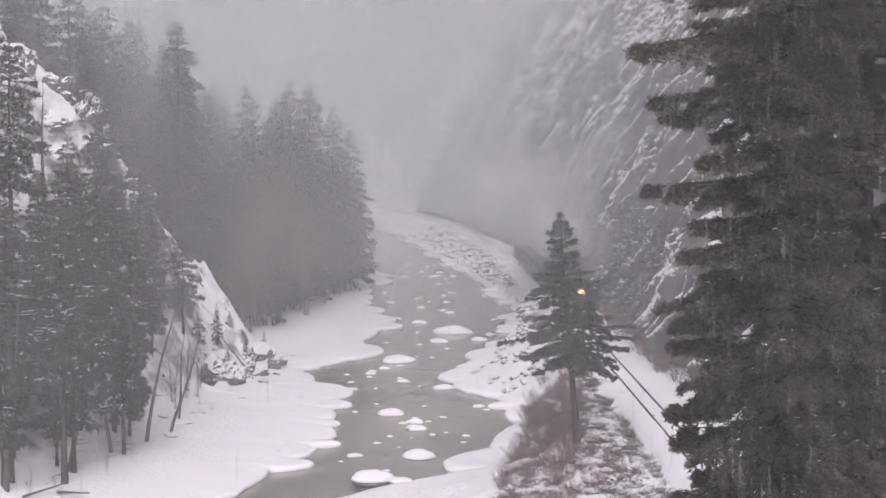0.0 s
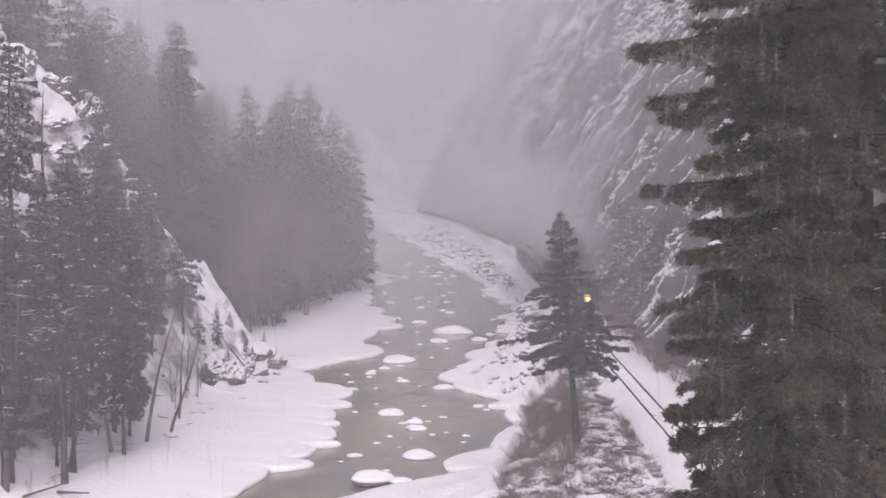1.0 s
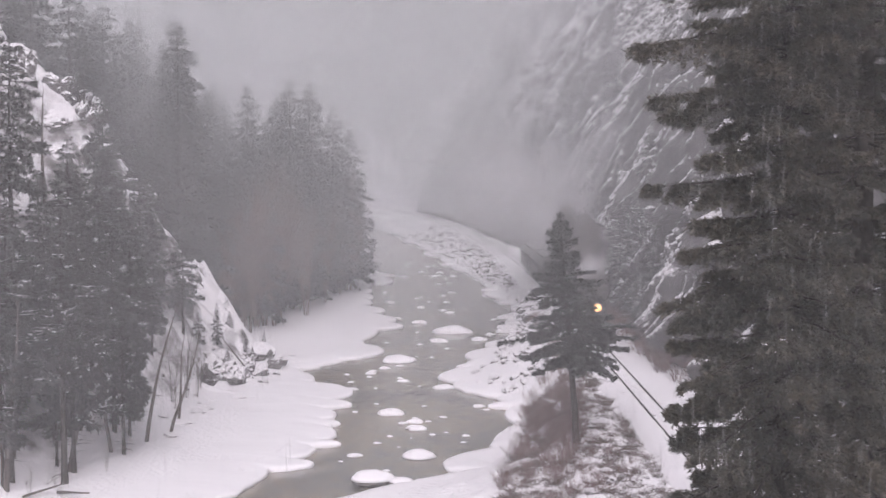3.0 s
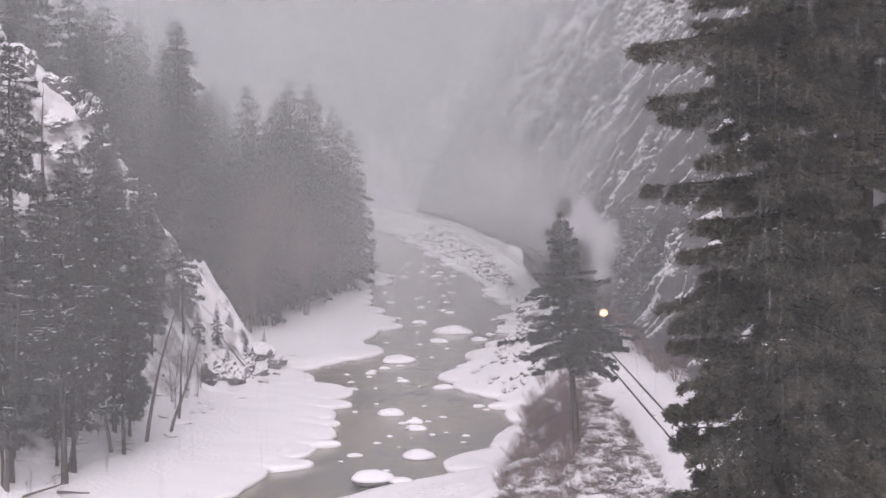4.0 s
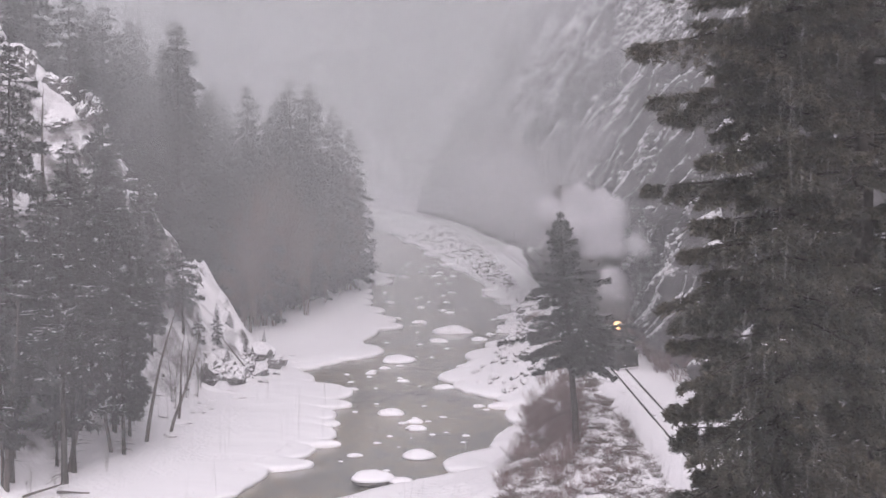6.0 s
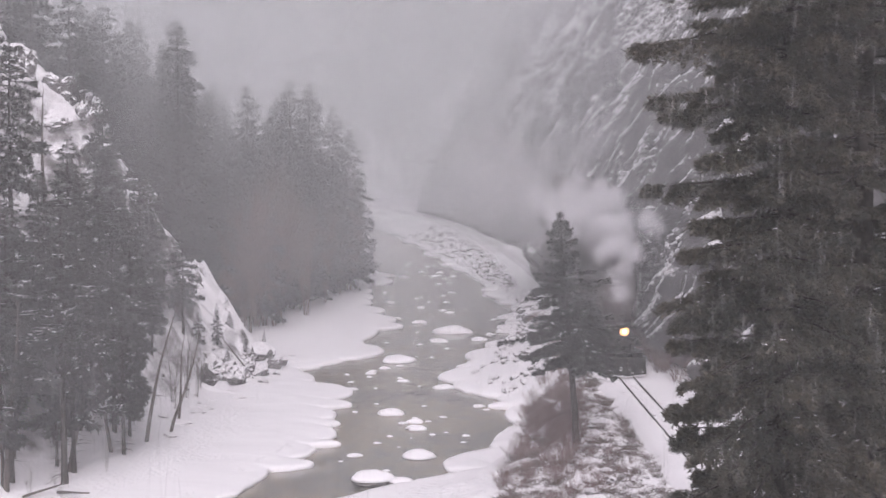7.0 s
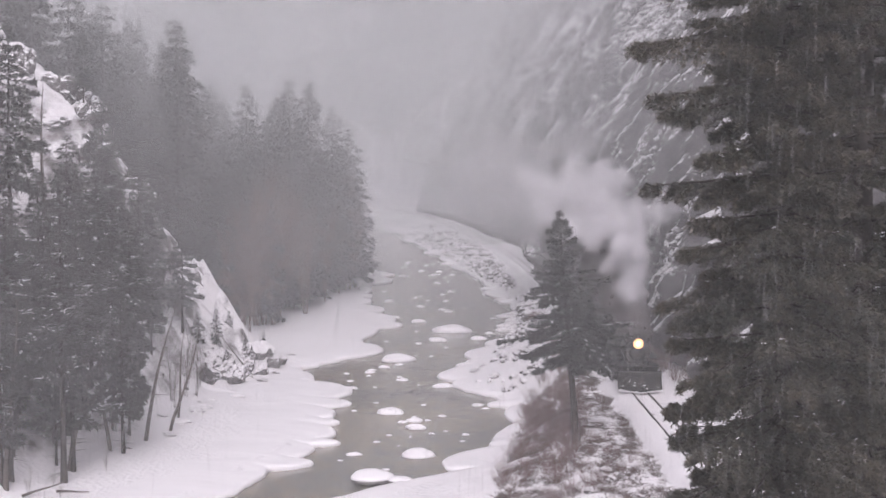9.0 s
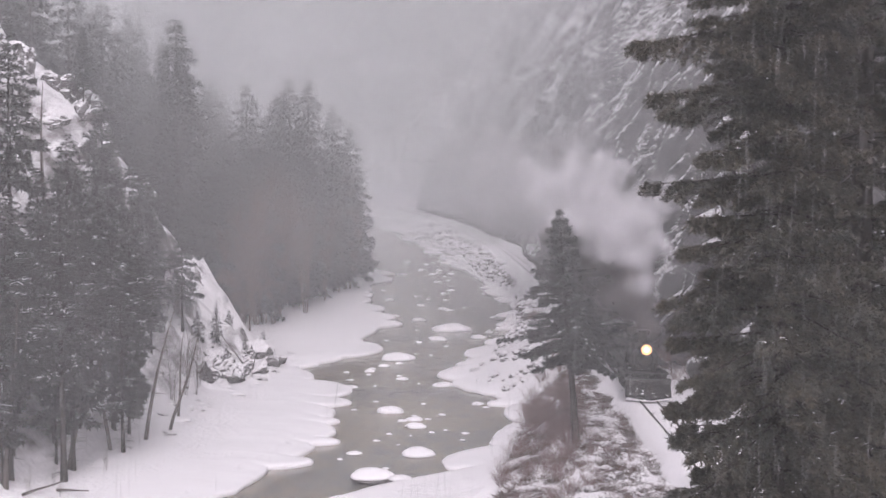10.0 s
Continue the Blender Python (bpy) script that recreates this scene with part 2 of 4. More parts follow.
def land(x, y):
    """Height of the ground at a place of the plan."""
    n = rough(x * 0.12, y * 0.12)
    left, right, foot, rail = shore_left(y), shore_right(y), hill_foot(y), track_x(y)
    mid, half = (left + right) / 2, max(3.0, (right - left) / 2)
    bed = -1.2 + 1.6 * sm(half - 1.0, half + 2.0, abs(x - mid))
    if x < mid:
        d = left - x
        z = bed + 0.05 * max(0, d) + 0.25 * n * sm(1, 6, d)
        up = max(0.0, foot - x)
        spur = sm(50, 66, y) * (1 - sm(104, 113, y))
        steep = 1.3 * up * up / (up + 2.2) + (2.4 * rough(x * 0.13, y * 0.13, 3.0) + 1.7 * abs(rough(x * 0.5, y * 0.5, 5.0))) * sm(0, 4, up)
        steep += 3.2 * math.exp(-((x + 29.5) / 4.5) ** 2 - ((y - 99) / 8) ** 2)
        gentle = 0.22 * min(up, 16) + 0.85 * max(0.0, up - 16) + n * sm(0, 10, up)
        z += steep * spur + gentle * (1 - spur)
    else:
        d = x - right
        reach = max(2.0, rail - 2.6 - right)
        z = bed + (RAIL - 0.55 - 0.4) * sm(0.15, 1.0, d / reach) + (0.45 * rough(x * 0.5, y * 0.5, 7.0) * sm(0.2, 0.5, d / reach) * (1 - sm(0.85, 1.0, d / reach)))
        beyond = max(0.0, x - rail - 5.0)
        z += 0.9 * beyond + n * sm(0, 3, beyond)
    z += 0.62 * max(0.0, y - 430) * (1 + 0.25 * n)
    slope_here = 15.6 - 0.62 * max(0.0, y - 3)
    return max(z, slope_here + 0.3 * n)


def ground():
    ys = [-60, -40, -25, -15, -8, -3, 0, 2, 4, 7, 11, 15, 20, 25, 30, 35, 40]
    while ys[-1] < 1000:
        ys.append(ys[-1] * 1.0085)
    xs = [-600, -420, -300, -220, -170, -140, -115, -95, -80, -70, -62, -56, -51, -47] + [-44 + 0.55 * i for i in range(128)]
    xs += [28, 30, 33, 37, 42, 48, 56, 66, 80, 100, 130, 170, 240, 340, 480, 600]
    verts = [(x, y, land(x, y)) for y in ys for x in xs]
    w = len(xs)
    faces = [(i * w + j, i * w + j + 1, (i + 1) * w + j + 1, (i + 1) * w + j) for i in range(len(ys) - 1) for j in range(w - 1)]
    return tagged(new("ground", mesh("ground", verts, faces, GROUND)), "snow-covered valley floor and rocky hillsides", "ground", kind="structure")


ground()


def water():
    verts, faces = [], []
    ys = np.linspace(30, 480, 91)
    for y in ys:
        for k in range(9):
            a, b = shore_left(y) - 4, shore_right(y) + 4
            verts.append((a + (b - a) * k / 8, y, 0.0))
    for i in range(90):
        for k in range(8):
            faces.append((i * 9 + k, i * 9 + k + 1, i * 9 + k + 10, i * 9 + k + 9))
    tagged(new("water", mesh("water", verts, faces, WATER)), "grey-green half-frozen mountain river with small ripples", "river", kind="structure")


water()


def ice_shelf(name, shore, side, seed, deep):
    """Snow-covered shore ice that ends over the water in rounded lobes with sharp notches between them."""
    rng = random.Random(seed)
    ys, y = [], 46.0
    while y < 330:
        ys.append(y)
        y += 0.12 + max(0, y - 90) * 0.0022
    cuts, y = [40.0], 40.0
    while y < 340:
        y += rng.choice((1.3, 2.2, 4.0, 6.5, 8.0)) * rng.uniform(0.8, 1.2) * (1 + max(0, y - 100) * 0.006)
        cuts.append(y)
    reach = [rng.uniform(0.3, 3.2) for _ in cuts]
    prof = [(0.25, -0.25), (0.03, 0.02), (0.0, 0.10), (0.04, 0.2), (0.16, 0.28), (0.5, 0.33), (1.2, 0.37), (2.4, 0.42), (4.0, 0.5), (6.5, 0.7), (9.5, 1.0)]
    verts, c = [], 0
    for y in ys:
        while c < len(cuts) - 2 and y > cuts[c + 1]:
            c += 1
        u = (y - cuts[c]) / (cuts[c + 1] - cuts[c])
        lobe = reach[c] * (max(0.0, math.sin(math.pi * u)) ** 0.55) + 0.25 * rough(y * 0.8, seed)
        edge = shore(y) - side * (lobe - 0.9)
        for d, z in prof:
            x = edge + side * d * (deep if d > 1 else 1)
            g = land(x, y) if d > 1 else -9
            zz = max(z if d < 6 else g, g + 0.05) + (0.06 * rough(x * 0.6, y * 0.6, 2.0) if d > 0.2 else 0)
            verts.append((x, y, zz if d < 6 else g - 0.06))
    w = len(prof)
    faces = [(i * w + j, i * w + j + 1, (i + 1) * w + j + 1, (i + 1) * w + j) for i in range(len(ys) - 1) for j in range(w - 1)]
    tagged(new(name, mesh(name, verts, faces, SNOW)), "lobed snow-covered shore ice along the open water", "shore ice", kind="structure")


ice_shelf("shore_ice", shore_left, -1, 4, 1.0)
ice_shelf("shore_ice", shore_right, 1, 9, 0.45)


def cliff():
    """The rock wall behind the railway, in slanting ribs and gullies."""
    ys = [62.0]
    while ys[-1] < 400:
        ys.append(ys[-1] * 1.0034)
    hs = np.concatenate([np.linspace(-1.5, 40, 210), np.linspace(40.5, 95, 75)])
    verts = []
    for y in ys:
        foot = track_x(y) + 4.4 + 1.8 * (1 - sm(88, 125, y))
        for h in hs:
            a, b = y * 0.74 + h * 0.67, y * 0.67 - h * 0.74
            lean = 0.3 * h + 0.002 * h * h
            wind = 0.9 * noise.noise((a * 0.12, b * 0.12, 20.0))
            d = 2.4 * noise.fractal((a * 0.035, b * 0.02, 0), 0.8, 2.0, 3) + 1.5 * (1 - abs(noise.noise((a * 0.27 + wind, b * 0.03, 5.0))) * 2.4) \
                + 1.15 * (0.6 - abs(noise.noise((a * 0.6 + wind, b * 0.05, 9.0))) * 2.0) + 0.35 * noise.fractal((a * 0.6, b * 0.35, 15.0), 0.7, 2.1, 3)
            d *= sm(-1.5, 2.5, h) * 1.3
            verts.append((foot + lean - d, y, RAIL - 1.0 + h))
    w = len(hs)
    faces = [(i * w + j, (i + 1) * w + j, (i + 1) * w + j + 1, i * w + j + 1) for i in range(len(ys) - 1) for j in range(w - 1)]
    tagged(new("cliff", mesh("cliff", verts, faces, CLIFF, smooth=True)), "steep grey rock cliff streaked with snow beside railway", "cliff", kind="structure")


cliff()


def railway():
    ys = np.arange(30, 430, 1.5)
    # snowed-in ballast bed
    prof = [(-2.7, -0.9), (-1.9, -0.28), (-1.3, -0.1), (-0.75, -0.06), (-0.5, -0.05), (-0.36, -0.09), (0.36, -0.09), (0.5, -0.05), (0.75, -0.06), (1.3, -0.1), (2.2, -0.22), (4.6, -0.5)]
    verts = [(track_x(y) + a + (0.75 if a < -1.5 else 0.06) * (noise.noise((a, y * 0.55, 1)) + (0.5 if a < -1.5 else 0)), y, RAIL + b + (0.12 if abs(a) > 1 else 0.04) * noise.noise((a * 2, y * 0.8, 4))) for y in ys for a, b in prof]
    w = len(prof)
    faces = [(i * w + j, i * w + j + 1, (i + 1) * w + j + 1, (i + 1) * w + j) for i in range(len(ys) - 1) for j in range(w - 1)]
    bed = tagged(new("track_bed", mesh("track_bed", verts, faces, SNOW)), "snow-covered ballast bed of a narrow-gauge railway", "track bed", kind="structure")
    track = tagged(new("railway_track"), "narrow-gauge railway track, dark rails showing through snow", "railway track", kind="structure")
    section = [(-0.05, -0.09), (0.05, -0.09), (0.05, -0.07), (0.015, -0.055), (0.015, -0.03), (0.034, -0.02), (0.034, 0.0), (-0.034, 0.0), (-0.034, -0.02), (-0.015, -0.03), (-0.015, -0.055), (-0.05, -0.07)]
    for s in (-0.49, 0.49):
        verts = [(track_x(y) + s + a, y, RAIL + 0.02 + b) for y in ys for a, b in section]
        n = len(section)
        faces = [(i * n + j, i * n + (j + 1) % n, (i + 1) * n + (j + 1) % n, (i + 1) * n + j) for i in range(len(ys) - 1) for j in range(n)]
        part("rail", mesh("rail", verts, faces, STEEL, smooth=False), track)
    bm = bmesh.new()
    box(bm, 0, 0, 0, 2.0, 0.2, 0.16)
    tie = bm_mesh("sleeper", bm, WOOD)
    y = 50.0
    while y < 200:
        part("sleeper", tie, track, at=pose(track_x(y) + random.uniform(-0.04, 0.04), y, RAIL - 0.185 + random.uniform(-0.02, 0.012), rz=random.uniform(-2, 2)))
        y += 0.6
    return bed


railway()


# ---- trees and brush ----
def stick_mesh(name, lines, mat, sides=4):
    """Tapered sticks, each a list of points with radii, in one mesh."""
    verts, faces = [], []
    for pts in lines:
        first = len(verts)
        for i, (p, r) in enumerate(pts):
            q = pts[min(i + 1, len(pts) - 1)][0] - pts[max(i - 1, 0)][0]
            q = q.normalized() if q.length > 1e-6 else Vector((0, 0, 1))
            u = q.orthogonal().normalized()
            v = q.cross(u)
            for k in range(sides):
                a = 2 * math.pi * k / sides
                verts.append(p + (u * math.cos(a) + v * math.sin(a)) * r)
        for i in range(len(pts) - 1):
            for k in range(sides):
                a, b = first + i * sides, first + (i + 1) * sides
                faces.append((a + k, a + (k + 1) % sides, b + (k + 1) % sides, b + k))
    return mesh(name, verts, faces, mat)


def conifer(name, h, r, seed, branches, sprays, size, needles, base=0.1, droop=0.25, taper=1.6, snow=0.0, bare=0, fan=0.34, wide=0.28, sag=0.3, power=0.75, thick=0.0, wood=5, twigs=9, even=0.62, stout=0.0135, shape=None, whorl=0.0, extra=(), dense=None, loose=0.75, tilt=0.14, gap=None, lift=0.55):
    """A conifer: tapered trunk, whorled limbs, and a crown of small needle sprays along every limb; dusted with snow on top."""
    rng = np.random.default_rng(seed)
    rnd = random.Random(seed)
    u = (np.arange(branches) + rng.random(branches)) / branches
    u = 1 - (1 - u) ** 1.15
    z = h * (base + (1 - base) * u)
    reach = r * np.minimum(1.0, (1 - u) * taper) ** power * rng.uniform(even, 1.12, branches) * (0.8 + 0.2 * np.sin(z * 2.3 + seed)) + 0.05
    if whorl:
        z = z - 0.4 * (z - np.round(z / whorl) * whorl) + rng.uniform(-0.12, 0.12, branches) * whorl
    if shape:
        reach = np.array([shape(v) for v in z]) * rng.uniform(even, 1.1, branches)
    az = np.arange(branches) * 2.39996 + rng.uniform(-0.5, 0.5, branches)
    rise = lift * u - 0.28 + rng.uniform(-tilt, tilt, branches)
    out = np.stack([np.cos(az), np.sin(az), np.zeros(branches)], 1)
    perp = np.stack([-np.sin(az), np.cos(az), np.zeros(branches)], 1)
    bend = droop * rng.uniform(0.5, 1.4, branches)
    for k, (zk, rk, ak) in enumerate(extra):
        z[k], reach[k], rise[k], az[k] = zk, rk, 0.02, radians(ak)
        out[k], perp[k] = (math.cos(az[k]), math.sin(az[k]), 0), (-math.sin(az[k]), math.cos(az[k]), 0)

    def axis(i, s):
        zz = z[i] + reach[i] * (rise[i] * s - bend[i] * s * s + 0.5 * bend[i] * s**4)
        p = out[i] * (reach[i] * s)[:, None]
        p[:, 2] += zz
        return p

    many = sprays * reach / r
    if dense:
        many = np.where((z > dense[0]) & (z < dense[1]), many * dense[2], many)
    count = np.maximum(6, many.astype(int))
    i = np.repeat(np.arange(branches), count)
    n = len(i)
    # side twigs of every limb, and needle sprays sheathing each twig
    ts = 0.1 + 0.92 * rng.random((branches, twigs)) ** 0.8
    tside = np.where(np.arange(twigs)[None, :] % 2 == 0, -1.0, 1.0) * np.ones((branches, 1))
    tang = rng.uniform(0.35, 1.15, (branches, twigs))
    j = rng.integers(0, twigs, n)
    s, side, ang = ts[i, j], tside[i, j], tang[i, j]
    room = fan * reach[i] * np.clip(1.2 - s, 0.12, 1) * np.clip(s * 3, 0.35, 1) + 0.4 * size
    v = rng.random(n) ** 0.8
    tw = out[i] * np.cos(ang)[:, None] + perp[i] * (side * np.sin(ang))[:, None]
    pos = axis(i, s) + tw * (room * v)[:, None] + rand_dirs(rng, n) * (0.12 * size + 0.25 * thick)
    pos[:, 2] -= sag * room * v * v + rng.random(n) * 0.35 * thick
    way = tw * 0.8 + rand_dirs(rng, n) * loose
    way[:, 2] -= 0.1
    way /= np.linalg.norm(way, axis=1)[:, None]
    q = np.cross(way, rand_dirs(rng, n) * 0.8 + np.array([0, 0, 1.0]))
    q /= np.linalg.norm(q, axis=1)[:, None]
    ln = (size * rng.uniform(0.6, 1.5, n) * (1 - 0.65 * u[i] ** 2))[:, None]
    wd = ln * wide * rng.uniform(0.7, 1.3, n)[:, None]
    if gap:  # an opening between two tiers of boughs on one side
        mid = np.interp(pos[:, 0], (gap[0], gap[1]), (gap[2], gap[3]))
        inside = (pos[:, 0] > gap[0]) & (pos[:, 0] < gap[1]) & (np.abs(pos[:, 2] - mid) < gap[4]) & (rng.random(n) < 0.97)
        keep = ~inside
        pos, way, q, ln, wd, i, n = pos[keep], way[keep], q[keep], ln[keep], wd[keep], i[keep], int(keep.sum())
    quad = np.stack([pos + q * wd, pos - q * wd, pos + way * ln], 1)
    tree = new(name)
    part("crown", mesh("crown", quad.reshape(-1, 3).tolist(), np.arange(3 * n).reshape(-1, 3).tolist(), needles, smooth=False), tree)
    if snow:
        patch = np.sin(i * 1.7) + rng.normal(0, 0.5, n)
        pick = (patch > np.quantile(patch, 1 - snow))
        sq = quad[pick].copy()
        mid = sq.mean(1, keepdims=True)
        sq = mid + (sq - mid) * 1.25
        sq[:, :, 2] = sq[:, :, 2] * 0.35 + mid[:, :, 2] * 0.65 + 0.035 + 0.1 * size
        k = len(sq)
        part("snow_dusting", mesh("snow_dusting", sq.reshape(-1, 3).tolist(), np.arange(3 * k).reshape(-1, 3).tolist(), SNOW, smooth=False), tree, "snow lying on the boughs")["kind"] = "stuff"
    lean = rnd.uniform(-0.01, 0.01) * h
    trunk_r = stout * h + 0.03
    lines = [[(Vector((lean * t * t + 0.02 * math.sin(9 * t), 0.02 * math.cos(7 * t), h * t * 0.995 - 0.4 * (t == 0))), trunk_r * (1 - t) ** 0.85 + 0.012 + 0.35 * trunk_r * (t == 0)) for t in np.linspace(0, 1, 12)]]
    part("trunk", stick_mesh("trunk", lines, BARK, 9), tree)
    limbs = []
    for k in range(branches):
        p = axis(np.array([k] * wood), np.linspace(0, 0.92, wood))
        r0 = 0.012 + 0.011 * reach[k]
        limbs.append([(Vector(p[j]), r0 * (1 - j / (wood + 0.5))) for j in range(wood)])
    for k in range(bare):
        t = rnd.uniform(0.03, base + 0.12)
        a0, L = rnd.uniform(0, 6.28), rnd.uniform(0.3, 0.8) * r
        d0 = Vector((math.cos(a0), math.sin(a0), rnd.uniform(-0.35, 0.15)))
        limbs.append([(Vector((0, 0, h * t)) + d0 * L * j / 3 + Vector((0, 0, -0.1 * L * (j / 3) ** 2)), 0.022 * (1 - j / 3.6)) for j in range(4)])
    tagged(part("bough_wood", stick_mesh("bough_wood", limbs, BARK, 3), tree), kind="stuff")
    return tree


def plant(tree, x, y, z=None, turn=0.0, size=1.0, sink=0.1, lean=0.0):
    g = land(x, y) if z is None else z
    k = size / tree.scale[0]
    return copy_thing(tree, pose(x, y, g - sink, lean, 0, turn) @ Matrix.Scale(k, 4))


# the great spruce beside the viewpoint
def great_shape(z):
    """Reach of the great spruce's boughs by height: full below, drawn in above, then to a point."""
    return 2.1 + 0.35 * (1 - sm(8.5, 10.0, z)) - 0.7 * sm(12.6, 14.2, z) + 0.35 * sm(17, 18, z) if z < 20 else 1.85 * max(0.03, (29 - z) / 9) ** 0.8


big = conifer("spruce_tree", 29, 2.4, 443, 480, 760, 0.09, NEEDLE_NEAR, base=0.14, thick=0.2, twigs=30, even=0.66, droop=0.24, snow=0.002, stout=0.006, bare=30, fan=0.36, wide=0.2, sag=0.7,
              shape=great_shape, whorl=0.8, dense=(6.5, 20.5, 4.2), loose=0.65, tilt=0.24,
              extra=((18.45, 2.65, 186), (17.5, 2.9, 176), (16.4, 2.6, 183), (16.05, 2.45, 195), (14.5, 2.6, 178), (13.75, 1.85, 185), (13.3, 2.1, 195), (11.4, 2.1, 180), (10.3, 2.15, 187), (9.5, 2.1, 176),
                     (12.3, 2.0, 200), (8.6, 2.1, 190), (15.2, 2.2, 215), (17.0, 2.2, 225), (15.6, 1.8, 250), (16.3, 1.7, 270), (17.2, 1.7, 285), (18.2, 1.7, 262), (14.7, 1.8, 275), (13.6, 1.9, 290), (16.8, 1.7, 245), (17.8, 1.7, 300)))
big.matrix_basis = pose(6.72, 24, land(6.72, 24) - 0.1)
tagged(big, "large dark green spruce with drooping layered boughs", "tree", "conifers of the valley")
beside = conifer("spruce_tree", 27, 3.0, 17, 320, 700, 0.13, NEEDLE_NEAR, base=0.12, thick=0.14, twigs=20, even=0.74, droop=0.25, taper=2.6, power=0.6, wide=0.2, wood=3, whorl=0.8, dense=(6, 20, 2.6), loose=0.6)
beside.matrix_basis = pose(9.5, 27.5, land(9.5, 27.5) - 0.1)
tagged(beside, "dark spruce crowded behind the large spruce", "tree", "conifers of the valley")
copy_thing(beside, pose(11.5, 31, land(11.5, 31) - 0.1, 0, 0, 130))

# the lone spruce on the embankment
lone = conifer("spruce_tree", 12.9, 3.2, 25, 165, 1250, 0.2, NEEDLE_DARK, base=0.36, droop=0.12, taper=1.25, snow=0.012, bare=4, fan=0.28, wide=0.17, twigs=14, thick=0.05, even=0.7, sag=0.2, power=1.0, tilt=0.2, lift=0.8, whorl=0.55, loose=0.6, gap=(0.55, 1.75, 8.75, 7.75, 0.26))
lone.matrix_basis = pose(7.2, 64.5, land(7.2, 64.5) - 0.15, 0, -4.4, 0)
tagged(lone, "lone dark spruce with bare lower trunk above brush", "tree", "conifers of the valley")

FIR = "tall dark fir fading into the snow mist"
PINE = "slender snow-dusted pine on the rocky slope"
firs = []
for k, (h, r, n, sp, base) in enumerate(((27, 4.8, 170, 230, 0.1), (24, 4.2, 150, 230, 0.14), (30, 5.0, 180, 220, 0.2), (21, 4.0, 140, 220, 0.08))):
    firs.append(tagged(conifer("fir_tree", h, r, 40 + k, n, sp, 0.45, NEEDLE_FAR, base=base, wide=0.24, taper=1.5, snow=0.0, bare=10, power=0.7, wood=3, whorl=0.95, fan=0.3, droop=0.35, loose=0.65, even=0.74, thick=0.35), FIR, "tree", "conifers of the valley"))
pines = []
for k, (h, r, n, sp, base) in enumerate(((14, 2.3, 90, 270, 0.33), (11, 2.0, 74, 250, 0.25), (16, 2.6, 96, 280, 0.38))):
    pines.append(tagged(conifer("pine_tree", h, r, 60 + k, n, sp, 0.34, NEEDLE, base=base, wide=0.2, taper=1.5, snow=0.035, bare=30, droop=0.14, whorl=0.6, stout=0.0085, tilt=0.2, even=0.5), PINE, "tree", "conifers of the valley"))
frosted = []
for k, (h, r, n, sp) in enumerate(((9, 1.6, 50, 75), (6.5, 1.4, 40, 75), (11, 1.7, 56, 75))):
    frosted.append(tagged(conifer("fir_tree", h, r, 80 + k, n, sp, 0.42, NEEDLE_FAR, base=0.06, taper=1.4, snow=0.2, droop=0.2, wood=3), "small frosted fir clinging to the cliff", "tree", "firs on the cliff"))

# the originals stand in the valley too
for ob, (x, y) in zip(firs, ((-18.5, 148), (-22, 158), (-28.5, 131), (-33, 160))):
    ob.matrix_basis = pose(x, y, land(x, y) - 0.1)
for ob, (x, y) in zip(pines, ((-24.5, 88), (-20.3, 66), (-27, 76))):
    ob.matrix_basis = pose(x, y, land(x, y) - 0.1)
for ob, (x, y) in zip(frosted, ((18.6, 98), (19.5, 91), (18.2, 106))):
    ob.matrix_basis = pose(x, y, land(x, y) - 0.1) @ Matrix.Scale(0.45, 4)

rw = random.Random(3)
# forest on the far left bank: the tall crowns that stand out against the mist, then a ragged front rank and ranks up the slope
TALL = (27, 24, 30, 21)
for x, y, top, k in ((-24.4, 113, 30.9, 0), (-34.5, 125, 34.5, 2), (-24, 150, 27.8, 1), (-20.6, 155, 27.3, 3), (-17.5, 160, 29.0, 1), (-14.9, 166, 26.2, 0), (-13.6, 178, 23.5, 3), (-38.5, 135, 33.5, 2), (-29.5, 140, 28.5, 0), (-47, 120, 40, 2), (-39.5, 118, 39, 0), (-42.5, 122, 41, 2), (-36.8, 121, 35.5, 1), (-45, 116, 40, 3)):
    plant(firs[k], x, y, turn=rw.uniform(0, 360), size=(top - land(x, y)) / TALL[k])
for y in np.arange(122, 218, 3.2):
    x = hill_foot(y) - rw.uniform(0.2, 2.5)
    k = rw.choice((0, 1, 3))
    plant(firs[k], x, y, turn=rw.uniform(0, 360), size=(rw.uniform(15, 21) - 0.03 * max(0, y - 170)) / TALL[k])
for row in range(4):
    for y in np.arange(122, 235, 9.0):
        yy = y + rw.uniform(-3, 3)
        x = hill_foot(yy) - 5 - row * 8 - rw.uniform(0, 6)
        k = int(rw.random() * 4)
        plant(firs[k], x, yy, turn=rw.uniform(0, 360), size=rw.uniform(16, 21) / TALL[k])
